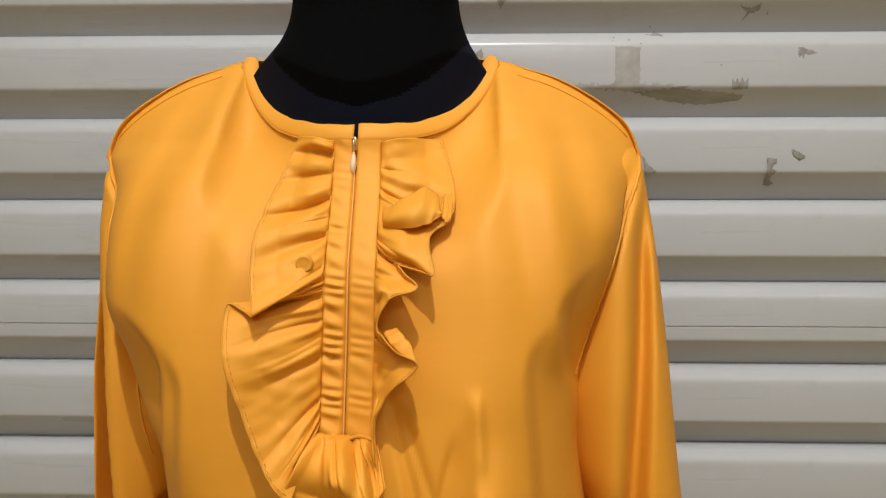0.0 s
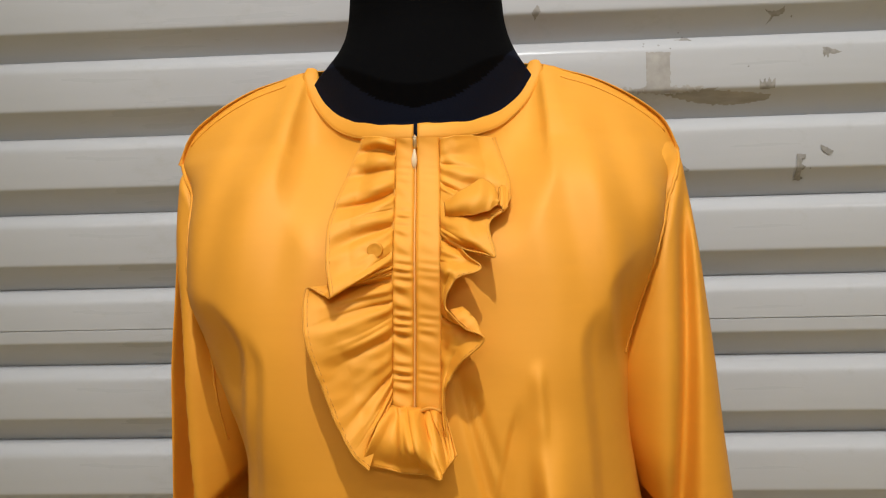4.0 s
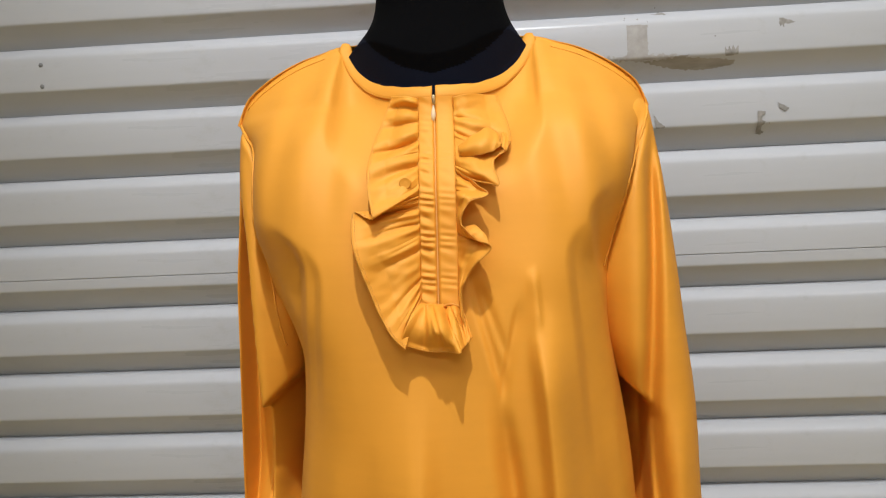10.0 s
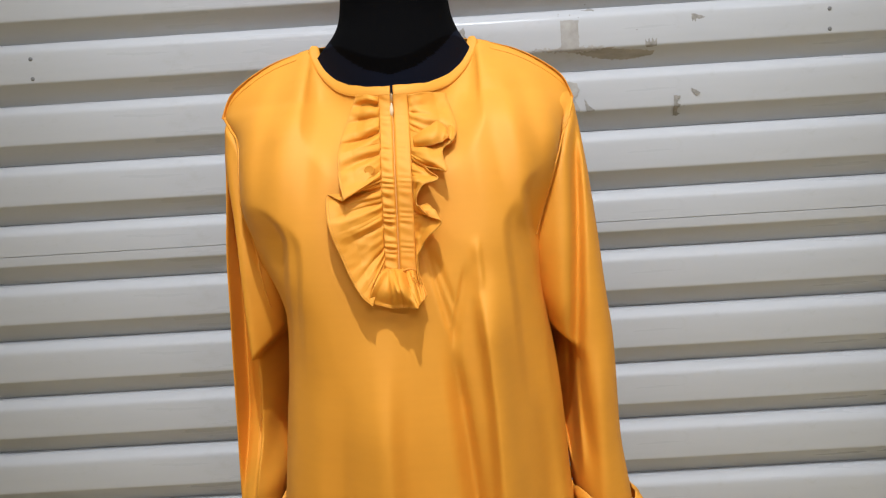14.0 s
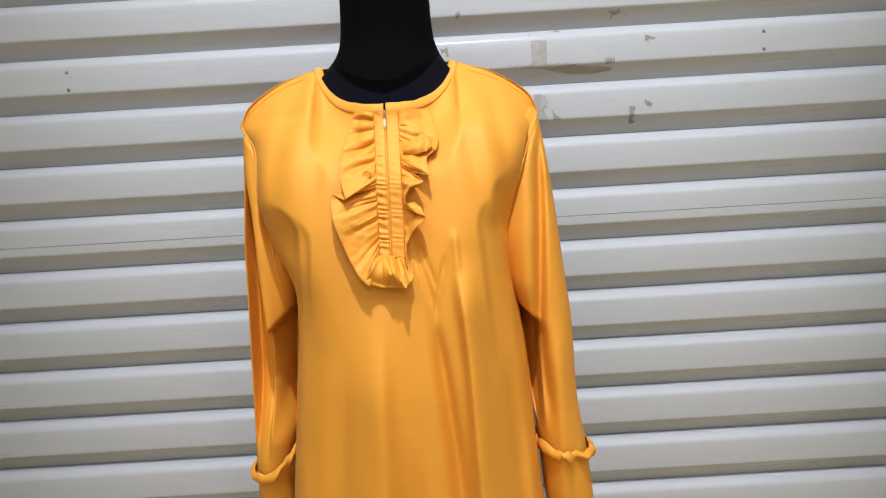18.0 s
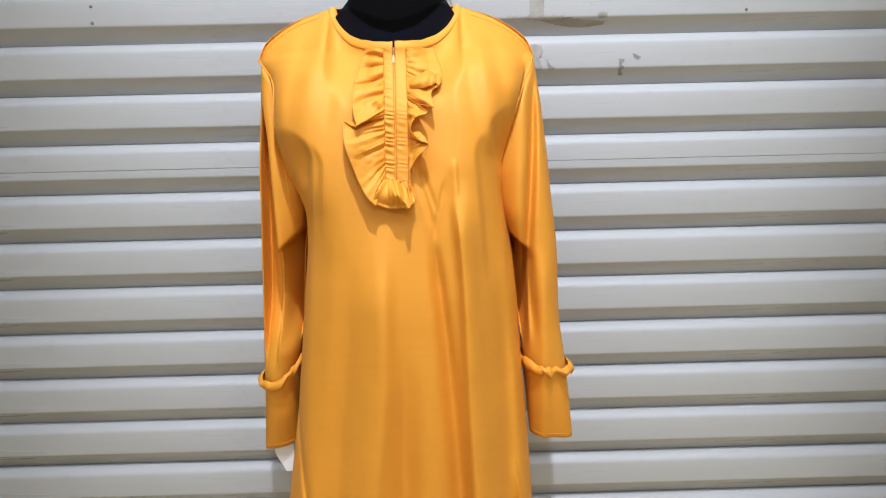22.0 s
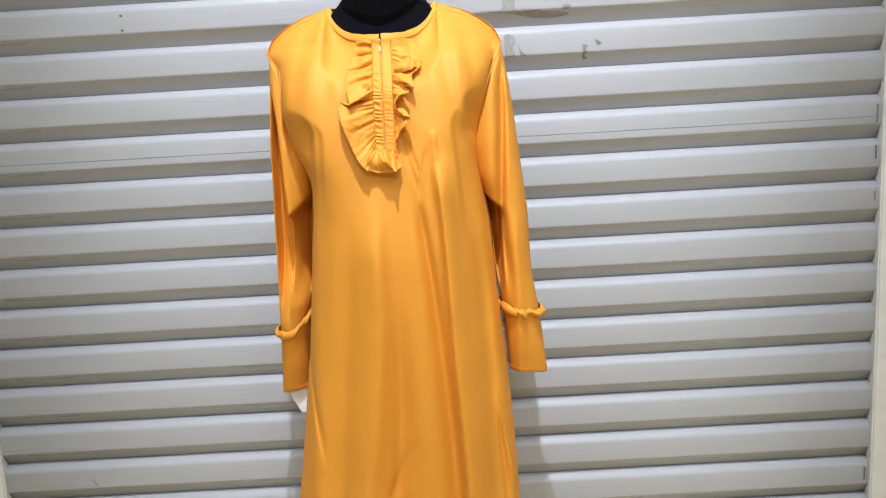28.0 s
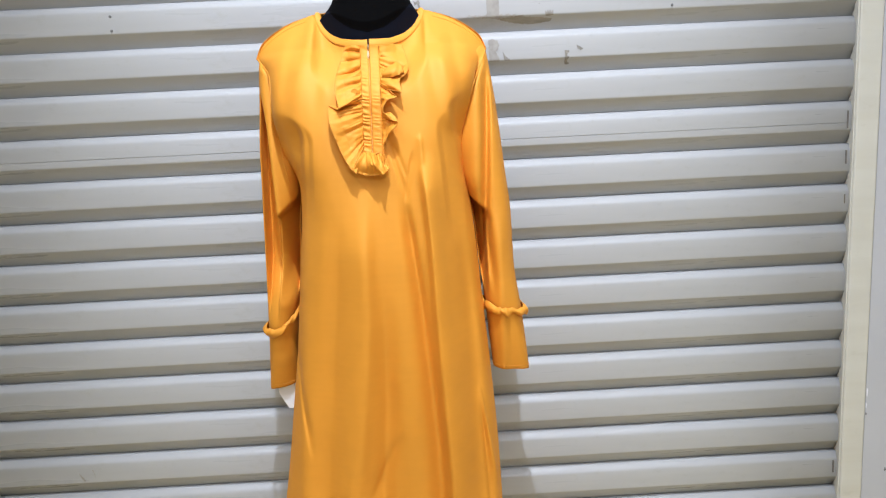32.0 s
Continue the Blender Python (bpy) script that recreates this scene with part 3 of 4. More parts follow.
class Sleeve:
    """A hanging sleeve: rings of cloth, with a flap at the elbow and long folds."""

    def __init__(self, side, rows, name):
        self.side = side
        self.top, self.low = rows[0][0], rows[-1][0]
        self.f = [curve(*[(r[0], r[i]) for r in rows]) for i in (1, 2, 3, 4)]
        self.ob = self.build(name)

    def point(self, z, a, out=0.0):
        """a: 0 outer edge, a quarter turn on is the front, half is the inner edge."""
        o, i, cy, hy = (f(z) for f in self.f)
        cx, hx = (o + i) / 2, (o - i) / 2
        c, s = math.cos(a), math.sin(a)
        px = cx + (hx + out) * math.copysign(abs(c) ** 0.85, c)
        py = cy - (hy + out) * math.copysign(abs(s) ** 0.80, s)
        front = step(0.0, 0.5, s)
        u = (px - i) / (o - i)
        if self.side < 0:
            e = EDGE_L(z)
            deep = step(1.36, 1.31, z) * step(0.92, 1.06, z)
            py += 0.046 * front * deep * step(e - 0.0015, e + 0.0025, px) * step(o - 0.004, o - 0.010, px)
            py -= 0.004 * front * deep * bell((px - e + 0.006) / 0.008)
            line = 1.108 + 0.95 * (0.166 - px)
            py += (0.026 + 0.050 * (e - px) / (e - i)) * front * step(line + 0.002, line - 0.004, z) * step(e + 0.004, e - 0.001, px) * step(0.955, 1.03, z)
            py -= 0.004 * front * bell((px - 0.156 - 0.25 * (1.06 - z)) / 0.007) * step(1.09, 1.04, z) * step(0.94, 1.0, z)
        else:
            e = EDGE_R(z)
            py += 0.016 * front * bell((px - e) / (0.0045 if px > e else 0.008)) * step(1.36, 1.28, z) * step(0.98, 1.14, z)
            py -= 0.006 * front * bell((px - e + 0.018) / 0.012) * step(1.34, 1.26, z) * step(1.10, 1.16, z)
            line = 1.107 + 0.90 * (0.170 - px)
            py += (0.026 + 0.050 * (0.172 - px) / (0.172 - i)) * front * step(line + 0.002, line - 0.004, z) * step(0.172, 0.167, px) * step(0.955, 1.04, z)
            py += 0.012 * front * bell((px - 0.172 - 0.05 * (1.10 - z)) / 0.006) * step(1.112, 1.09, z) * step(0.96, 1.03, z)
            py -= 0.006 * front * bell((px - 0.190) / 0.010) * step(1.12, 1.05, z)
        # set into the armhole: inside the seam the sleeve lies behind the bodice
        seam = (SEAM_L if self.side < 0 else SEAM_R)(z)
        py += (0.011 if self.side < 0 else 0.008) * (1 + 0.7 * step(1.352, 1.322, z)) * front * step(seam + 0.007, seam - 0.006, px) * step(1.19, 1.25, z)
        py += 0.004 * front * step(1.20, 1.27, z) * step(1.36, 1.33, z)
        wob = 0.0016 * noise.noise(Vector((px * 18, py * 18, z * 7 + 5 * self.side)))
        return Vector((self.side * (px + wob), py + wob, z))

    def front_at(self, z, x):
        """Depth of the sleeve's front at x, taken by its ring."""
        best = min((self.point(z, math.pi * i / 60) for i in range(61)), key=lambda p: abs(p.x - x))
        return best.y

    def build(self, name):
        bm = bmesh.new()
        n, seg = 160, 150
        rows = []
        for j in range(n + 1):
            z = self.top + (self.low - self.top) * (j / n)
            ring = [self.point(z, 2 * math.pi * i / seg) for i in range(seg)]
            if j > n - 18:
                sag = (0.012 if self.side < 0 else 0.007) * (j - n + 18) / 18
                for i, p in enumerate(ring):
                    p.z += sag * (0.5 - 0.5 * math.cos(2 * math.pi * i / seg + 0.0)) - sag * 0.1
            rows.append(ring)
        vs = grid(bm, rows, True)
        bm.faces.new(vs[0][::-1])
        bmesh.ops.recalc_face_normals(bm, faces=bm.faces)
        ob = part(name, bm, M_CLOTH, dress)
        thick(ob, 0.0009, -1)
        self.hem = rows[-1]
        # stitched cuff edge
        hem = bmesh.new()
        mid = sum(self.hem, Vector()) / seg
        line = [q + Vector((q.x - mid.x, q.y - mid.y, 0)).normalized() * 0.0002 for q in rows[-3] + [rows[-3][0]]]
        tube(hem, line, 0.00045, 5)
        part("cuff_hem", hem, M_HEM, ob, "stitched cuff edge")
        return ob

    def frill(self, z0, rise, drop, seed, count, power=1.0):
        """A thin gathered band that stands out from the sleeve above the cuff, in uneven folds."""
        bm = bmesh.new()
        seg = 420
        lines = []
        for i in range(seg + 1):
            a = 2 * math.pi * i / seg
            j = a % (2 * math.pi)
            zc = z0 + rise * (0.5 - 0.5 * math.cos(j)) ** power - drop * math.sin(j)
            ph = count * j + 1.3 * math.sin(3 * j + seed) + 0.9 * math.sin(5 * j + 2 * seed)
            wave = math.asin(0.94 * math.sin(ph)) / 1.25
            size = 0.75 + 0.25 * math.sin(4 * j + seed) + 0.15 * math.sin(7 * j + 2.3 * seed)
            h = 0.0140 + 0.0030 * math.sin(2 * j + seed) + 0.0016 * math.sin(6 * j + 3 * seed)
            row = []
            for k in range(13):
                u = k / 12
                out = 0.0008 + 0.0035 * max(0, math.cos(j)) * math.sin(math.pi * min(1, 0.1 + u)) + 0.0062 * math.sin(math.pi * (0.08 + 0.72 * u)) ** 0.8 + 0.0036 * size * wave * u ** 0.8 + 0.0007 * math.sin(2.3 * ph + 3 * u) * u
                z = zc + h * (0.55 - u) - 0.0032 * size * math.sin(ph + 0.9) * u ** 1.3 + 0.0012 * math.sin(1.6 * ph + 2 * seed) * (1 - u)
                swing = 0.020 * size * math.sin(ph + 1.9) * u ** 1.5
                row.append(self.point(max(self.low + 0.02, z), a + swing, out))
            lines.append(row)
        grid(bm, lines)
        bmesh.ops.remove_doubles(bm, verts=bm.verts, dist=0.0001)
        bmesh.ops.recalc_face_normals(bm, faces=bm.faces)
        thick(part("cuff_frill", bm, M_CLOTH, self.ob, "gathered frill above the cuff"), 0.0005, 0)


left = Sleeve(-1, SLEEVE_L, "sleeve")
right = Sleeve(1, SLEEVE_R, "sleeve")
left.frill(0.910, 0.036, 0.003, 0.4, 5, 2.4)
right.frill(0.933, 0.013, -0.002, 1.9, 9)


def armhole(sleeve, seam, low):
    """The raised, slightly puckered seam where the sleeve is set into the bodice."""
    bm = bmesh.new()
    line = []
    for j in range(90):
        z = 1.362 - (1.362 - low) * j / 89
        x = sleeve.side * (seam(z) + 0.0006 * math.sin(j * 1.1))
        line.append(Vector((x, min(front_y(x, z), sleeve.front_at(z, x)) - 0.0002, z)))
    for _ in range(3):
        line = [line[0]] + [(a + b + c) / 3 for a, b, c in zip(line, line[1:], line[2:])] + [line[-1]]
    tube(bm, line, lambda u: 0.0014 - 0.0007 * u + 0.0002 * math.sin(u * 90), 8)
    part("armhole_seam", bm, M_CLOTH, dress)


armhole(left, SEAM_L, 1.165)
armhole(right, SEAM_R, 1.226)

# shoulder seams, a little in front of the ridge
for side in (-1, 1):
    bm = bmesh.new()
    pts = []
    for j in range(30):
        x = 0.100 + 0.075 * j / 29
        z = top_line(x) - 0.0075 - 0.002 * j / 29
        pts.append(on_front(side * x, z, 0.0003))
    tube(bm, pts, 0.0005, 6)
    part("shoulder_seam", bm, M_CLOTH, dress)


def neckline(u):
    """The lower edge of the neckband's front half: u from -1 (her right) to 1."""
    x = 0.0875 * math.sin(u * math.pi / 2)
    return x, top_line(abs(x))


def neckband():
    """A bound band round the neck opening, split at the zip."""
    bm = bmesh.new()
    for lo, hi in ((-1.0, -0.008), (0.012, 1.0)):
        lines = []
        for j in range(71):
            u = lo + (hi - lo) * j / 70
            x, z = neckline(u)
            x2, z2 = neckline(max(-1, min(1, u + 0.02)))
            x1, z1 = neckline(max(-1, min(1, u - 0.02)))
            t = Vector((x2 - x1, 0, z2 - z1)).normalized()
            n = Vector((-t.z, 0, t.x))
            y = front_y(x, z)
            lip = 0.0003 * math.sin(u * 41) + 0.0004 * math.sin(u * 17)
            row = []
            for w, lift in ((-0.0024, -0.0002), (-0.0021, 0.0011), (0.0012, 0.0015), (0.0050, 0.0015), (0.0085, 0.0012), (0.0092 + lip, 0.0003), (0.0085, -0.0010), (0.002, -0.0016)):
                w *= 1 - 0.45 * step(0.90, 1.0, abs(u)) if w > 0 else 1
                p = Vector((x, y, z)) + n * w
                back = max(w, 0) * 0.45 - 0.0010 * step(0.25, 0.6, abs(u)) * step(1.0, 0.8, abs(u))
                row.append(Vector((p.x, p.y - lift + back, p.z)))
            lines.append(row)
        vs = grid(bm, lines)
        bm.faces.new(vs[0][::-1])
        bm.faces.new(vs[-1])
    rear = []
    for j in range(41):
        u = j / 40
        a = math.pi * u
        x = 0.0885 * math.cos(a)
        y = -0.2095 + 0.060 * math.sin(a)
        z = 1.4245 + 0.012 * math.sin(a) ** 2
        o = Vector((math.cos(a), 0.7 * math.sin(a), 0)).normalized()
        rear.append([Vector((x, y, z)) + o * w + Vector((0, 0, h)) for w, h in ((0.0015, -0.005), (0.002, -0.002), (0.0005, 0.0025), (-0.0015, 0.0023), (-0.0018, -0.003))])
    grid(bm, rear)
    bmesh.ops.recalc_face_normals(bm, faces=bm.faces)
    band = part("neckband", bm, M_CLOTH, dress)
    bm = bmesh.new()
    for lo, hi in ((-0.98, -0.01), (0.015, 0.98)):
        pts = []
        for j in range(60):
            x, z = neckline(lo + (hi - lo) * j / 59)
            pts.append(Vector((x * 1.006, front_y(x, z) - 0.0017 - 0.0010 * step(0.25, 0.6, abs(x) / 0.0875) * step(1.0, 0.8, abs(x) / 0.0875), z - 0.0012)))
        tube(bm, pts, 0.00045, 5)
    part("stitching", bm, M_HEM, band)


neckband()

# ---- placket and zip ----
Z_TOP, Z_LOW = 1.3685, 1.2085
zip_x = curve((1.20, 0.0005), (1.29, 0.0015), (1.37, 0.0000))


def placket():
    bm = bmesh.new()
    for lo, hi, gather in ((-0.0135, -0.0002, 1.0), (0.0004, 0.0165, 0.30)):
        lines = []
        for j in range(221):
            z = Z_LOW + (Z_TOP - Z_LOW) * j / 220
            row = []
            for i in range(13):
                u = i / 12
                x = zip_x(z) + lo + (hi - lo) * u
                edge = math.sin(math.pi * u)
                low = step(1.36, 1.24, z)
                w = math.sin(z * 980 + 2.2 * math.sin(z * 210) + 3 * u) + 0.6 * math.sin(z * 560 + 4 * u + 1)
                w *= 0.45 + 0.9 * (0.5 + noise.noise(Vector((u * 1.5, 4.0, z * 95))))
                lift = 0.0034 + 0.0008 * edge + gather * (0.0003 + 0.0008 * low) * w * edge
                if i in (0, 12):
                    lift = 0.0006
                row.append(on_front(x, z, lift))
            lines.append(row)
        grid(bm, lines)
    bmesh.ops.recalc_face_normals(bm, faces=bm.faces)
    ob = part("placket", bm, M_CLOTH, dress, "gathered strip either side of the zip")
    bm = bmesh.new()
    for x in (-0.0128, 0.0158):
        tube(bm, [on_front(zip_x(z) + x, z, 0.0036) for z in (Z_LOW + (Z_TOP - Z_LOW) * j / 80 for j in range(81))], 0.0004, 5)
    tube(bm, [on_front(-0.0135 + 0.030 * j / 20, Z_LOW - 0.0005 + 0.0012 * math.sin(j * 0.5), 0.0052) for j in range(21)], 0.0012, 6)
    part("stitching", bm, M_HEM, ob)


placket()
bm = bmesh.new()
grid(bm, [[on_front(zip_x(z) + dx, z, 0.0034 + (0.0003 if abs(dx) < 0.0003 else 0)) for dx in (-0.0003, -0.0001, 0.0001, 0.0003, 0.0005)] for z in (Z_LOW + (Z_TOP + 0.002 - Z_LOW) * j / 80 for j in range(81))])
zipper = part("zip", bm, M_TAPE, dress, "pale concealed zip")
bm = bmesh.new()
sp = on_front(0.0003, 1.3665, 0.006)
box(bm, sp + Vector((-0.0013, -0.0010, -0.0045)), sp + Vector((0.0013, 0.0022, 0.0030)), 0.0006)
tube(bm, path([sp + Vector((0, -0.001, 0.002)), sp + Vector((0, -0.0035, 0.0005)), sp + Vector((0, -0.0035, -0.004)), sp + Vector((0, -0.001, -0.0055))], 12), 0.0006, 6)
part("slider", bm, M_METAL, zipper, "small brass slider")
bm = bmesh.new()
tip = sp + Vector((0, -0.0022, -0.0055))
tube(bm, [tip + Vector((-0.0006 * j / 14, -0.0004, -0.0125 * j / 14)) for j in range(15)], lambda u: 0.0005 + 0.0014 * math.sin(math.pi * u ** 1.35) ** 0.8, 12)
part("pull", bm, M_PULL, zipper, "cream teardrop pull tab")

# ---- ruffles ----
# Free edge of each ruffle: height on the placket, x, z, lift from the bodice.
RUFFLE_L = [(1.3675, -0.0345, 1.3715, 0.002), (1.351, -0.0420, 1.348, 0.006), (1.335, -0.0475, 1.326, 0.009), (1.320, -0.0490, 1.309, 0.010), (1.306, -0.0468, 1.290, 0.014), (1.294, -0.0425, 1.2755, 0.021),
            (1.2885, -0.0490, 1.2755, 0.012), (1.284, -0.0580, 1.2795, 0.013), (1.276, -0.0590, 1.266, 0.016), (1.263, -0.0558, 1.249, 0.020), (1.247, -0.0485, 1.228, 0.018), (1.232, -0.0400, 1.206, 0.018),
            (1.221, -0.0310, 1.190, 0.019), (1.214, -0.0225, 1.1815, 0.020)]
RUFFLE_R = [(1.367, 0.0512, 1.3689, 0.0020), (1.358, 0.0555, 1.3537, 0.0040), (1.35, 0.0592, 1.3384, 0.0060), (1.343, 0.0584, 1.3286, 0.0090), (1.337, 0.0549, 1.3205, 0.0100),
            (1.331, 0.0486, 1.3170, 0.0100), (1.325, 0.0457, 1.3124, 0.0120), (1.319, 0.0463, 1.3060, 0.0140), (1.313, 0.0486, 1.2954, 0.0170), (1.309, 0.0397, 1.2968, 0.0140), (1.305, 0.0296, 1.2997, 0.0120), (1.301, 0.0330, 1.2957, 0.0140),
            (1.297, 0.0405, 1.2887, 0.0180), (1.292, 0.0296, 1.2850, 0.0200), (1.286, 0.0238, 1.2801, 0.0220), (1.279, 0.0204, 1.2709, 0.0230), (1.272, 0.0227, 1.2651, 0.0230), (1.264, 0.0310, 1.2570, 0.0220),
            (1.256, 0.0414, 1.2509, 0.0220), (1.246, 0.0302, 1.2397, 0.0190), (1.234, 0.0218, 1.2276, 0.0130), (1.222, 0.0183, 1.2152, 0.0090), (1.212, 0.0204, 1.1906, 0.0080)]


def ruffle(edge, x_in, gathers, seed, label, bumps=(), crimp=0.0, reach=1.25, n=300, across=30):
    """A gathered strip from the placket's side to a free edge that waves and folds."""
    free = path([Vector((x, z, lift)) for _, x, z, lift in edge], n)
    held = path([Vector((0, z, 0)) for z, *_ in edge], n)
    bm = bmesh.new()
    lines, rim = [], []
    for j in range(n + 1):
        f, h = free[j], held[j]
        hx = zip_x(h.y) + x_in
        row = []
        ph = j / n * gathers * 2 * math.pi + seed + 1.6 * math.sin(j * 0.09 + seed) + 1.2 * noise.noise(Vector((j * 0.05, seed, 0)))
        amp = 0.5 + 0.9 * abs(noise.noise(Vector((j * 0.035, seed + 5, 0)))) + 0.5 * math.sin(j * 0.21 + seed) ** 2
        for i in range(across + 1):
            b = i / across
            x = hx + (f.x - hx) * b
            z = h.y + (f.y - h.y) * b + 0.002 * math.sin(math.pi * b) * math.sin(ph * 0.37)
            lift = 0.0040 + (f.z - 0.0015) * (b ** 1.25)
            puff = math.sin(math.pi * min(b * 1.5, 1)) if b < 0.667 else 0.0
            lift += 0.0035 * puff
            fold = 1 - abs(math.sin(ph * 0.5)) ** 0.8
            lift += amp * (0.0046 * (0.4 - fold) + 0.0010 * math.sin(1.7 * ph + 1)) * max(0, 1 - b * reach) ** 1.1 * step(0, 0.06, b)
            lift += 0.0024 * math.sin(ph * 0.31 + 2 * b) * math.sin(math.pi * b)
            for bz, width, high in bumps:
                lift += high * bell((h.y - bz) / width) * math.sin(math.pi * min(1, 0.12 + 0.8 * b))
            if crimp:
                w = b * b * step(0.0, 0.12, j / n) * (0.4 + 1.2 * abs(noise.noise(Vector((j * 0.04, 7.0, 0)))))
                lift += crimp * w * math.sin(j * 0.42 + 1.1 * math.sin(j * 0.11))
                z += 0.8 * crimp * w * math.sin(j * 0.31 + 2 * b)
                lift += 0.0022 * math.sin(ph * 0.8 + 2.5 * b) * math.sin(math.pi * b)
            lift += 0.0011 * noise.noise(Vector((x * 110, seed, z * 150))) * step(0, 0.2, b)
            row.append(on_front(x, z, max(lift, 0.0012)))
        lines.append(row)
        rim.append(row[-1])
    grid(bm, lines)
    bmesh.ops.recalc_face_normals(bm, faces=bm.faces)
    ob = thick(part("ruffle", bm, M_CLOTH, dress, label), 0.0007, 0)
    bm = bmesh.new()
    tube(bm, rim, 0.00055, 6)
    part("hem", bm, M_HEM, ob, "stitched ruffle edge")
    bm = bmesh.new()
    inner = [row[-2].lerp(row[-3], 0.4) + Vector((0, -0.0006, 0)) for row in lines]
    along = 0.0
    for p, q in zip(inner, inner[1:]):
        if along % 0.0036 < 0.0022 and (q - p).length > 0.0002:
            tube(bm, [p, q], 0.00022, 4)
        along += (q - p).length
    part("stitching", bm, M_THREAD, ob, "fine line of pale stitches")
    return ob


ruffle_l = ruffle(RUFFLE_L, -0.0125, 14, 0.3, "gathered ruffle lying open", ((1.3600, 0.0022, -0.0045), (1.3545, 0.0028, 0.0035), (1.3480, 0.0020, -0.0040), (1.3400, 0.0030, 0.0030), (1.3335, 0.0020, -0.0042), (1.3250, 0.0040, 0.0026), (1.3135, 0.0030, -0.0040), (1.296, 0.005, 0.006), (1.2835, 0.004, -0.006)), reach=1.0)
ruffle(RUFFLE_R, 0.0155, 10, 2.1, "gathered ruffle curled over on itself", ((1.352, 0.004, 0.004), (1.344, 0.003, -0.003), (1.318, 0.006, 0.003), (1.304, 0.003, -0.006), (1.290, 0.008, 0.005)), 0.0006)


def sheet(name, first, last, bulge, ripple, label, n=44, across=24, hemmed=True):
    """A small sheet of cloth between two lines of (x, z, lift), bulging between them, with a stitched edge along the last."""
    one, two = path(first, n), path(last, n)
    bm = bmesh.new()
    lines = []
    for i in range(across + 1):
        a = i / across
        row = []
        for j in range(n + 1):
            u = j / n
            p = one[j].lerp(two[j], a)
            lift = p.z + bulge * math.sin(math.pi * a) * (0.35 + 0.65 * math.sin(math.pi * min(1, 0.15 + u * 0.85)))
            lift += ripple * (math.sin(u * 13 + 3 * a) * (1 - u) + 0.7 * math.sin(u * 21 + 5 * a + 1) * u) * (0.3 + 0.7 * a)
            row.append(on_front(p.x + 0.4 * ripple * math.sin(u * 17 + 4 * a), p.y + 0.4 * ripple * math.sin(u * 23 + 2), lift))
        lines.append(row)
    grid(bm, lines)
    bmesh.ops.recalc_face_normals(bm, faces=bm.faces)
    ob = thick(part(name, bm, M_CLOTH, dress, label), 0.0007, 0)
    if hemmed:
        bm = bmesh.new()
        tube(bm, lines[-1], 0.00055, 6)
        part("hem", bm, M_HEM, ob)


sheet("ruffle_curl", ((0.0192, 1.3262, 0.0100), (0.0253, 1.3303, 0.0170), (0.0330, 1.3349, 0.0210), (0.0405, 1.3395, 0.0210), (0.0460, 1.3389, 0.0180), (0.0500, 1.3337, 0.0170), (0.0520, 1.3262, 0.0190)),
      ((0.0204, 1.3187, 0.0090), (0.0267, 1.3179, 0.0140), (0.0342, 1.3187, 0.0180), (0.0417, 1.3199, 0.0200), (0.0460, 1.3213, 0.0200), (0.0492, 1.3231, 0.0200), (0.0520, 1.3262, 0.0190)), 0.0065, 0.0007, "rolled lobe of the ruffle")
sheet("ruffle_tail", ((0.0518, 1.3343, 0.0130), (0.0543, 1.3361, 0.0110), (0.0569, 1.3372, 0.0080), (0.0592, 1.3378, 0.0060)),
      ((0.0523, 1.3251, 0.0170), (0.0543, 1.3216, 0.0140), (0.0567, 1.3228, 0.0130), (0.0587, 1.3286, 0.0100)), 0.002, 0.0012, "scalloped end of the rolled lobe", 24, 14)
sheet("ruffle_fold", ((0.0296, 1.2668, 0.0120), (0.0319, 1.2657, 0.0160), (0.0348, 1.2628, 0.0180), (0.0382, 1.2593, 0.0190)),
      ((0.0227, 1.2657, 0.0160), (0.0267, 1.2616, 0.0200), (0.0313, 1.2576, 0.0210), (0.0405, 1.2512, 0.0215)), 0.001, 0.0004, "inner turn of the curled ruffle", 20, 10)


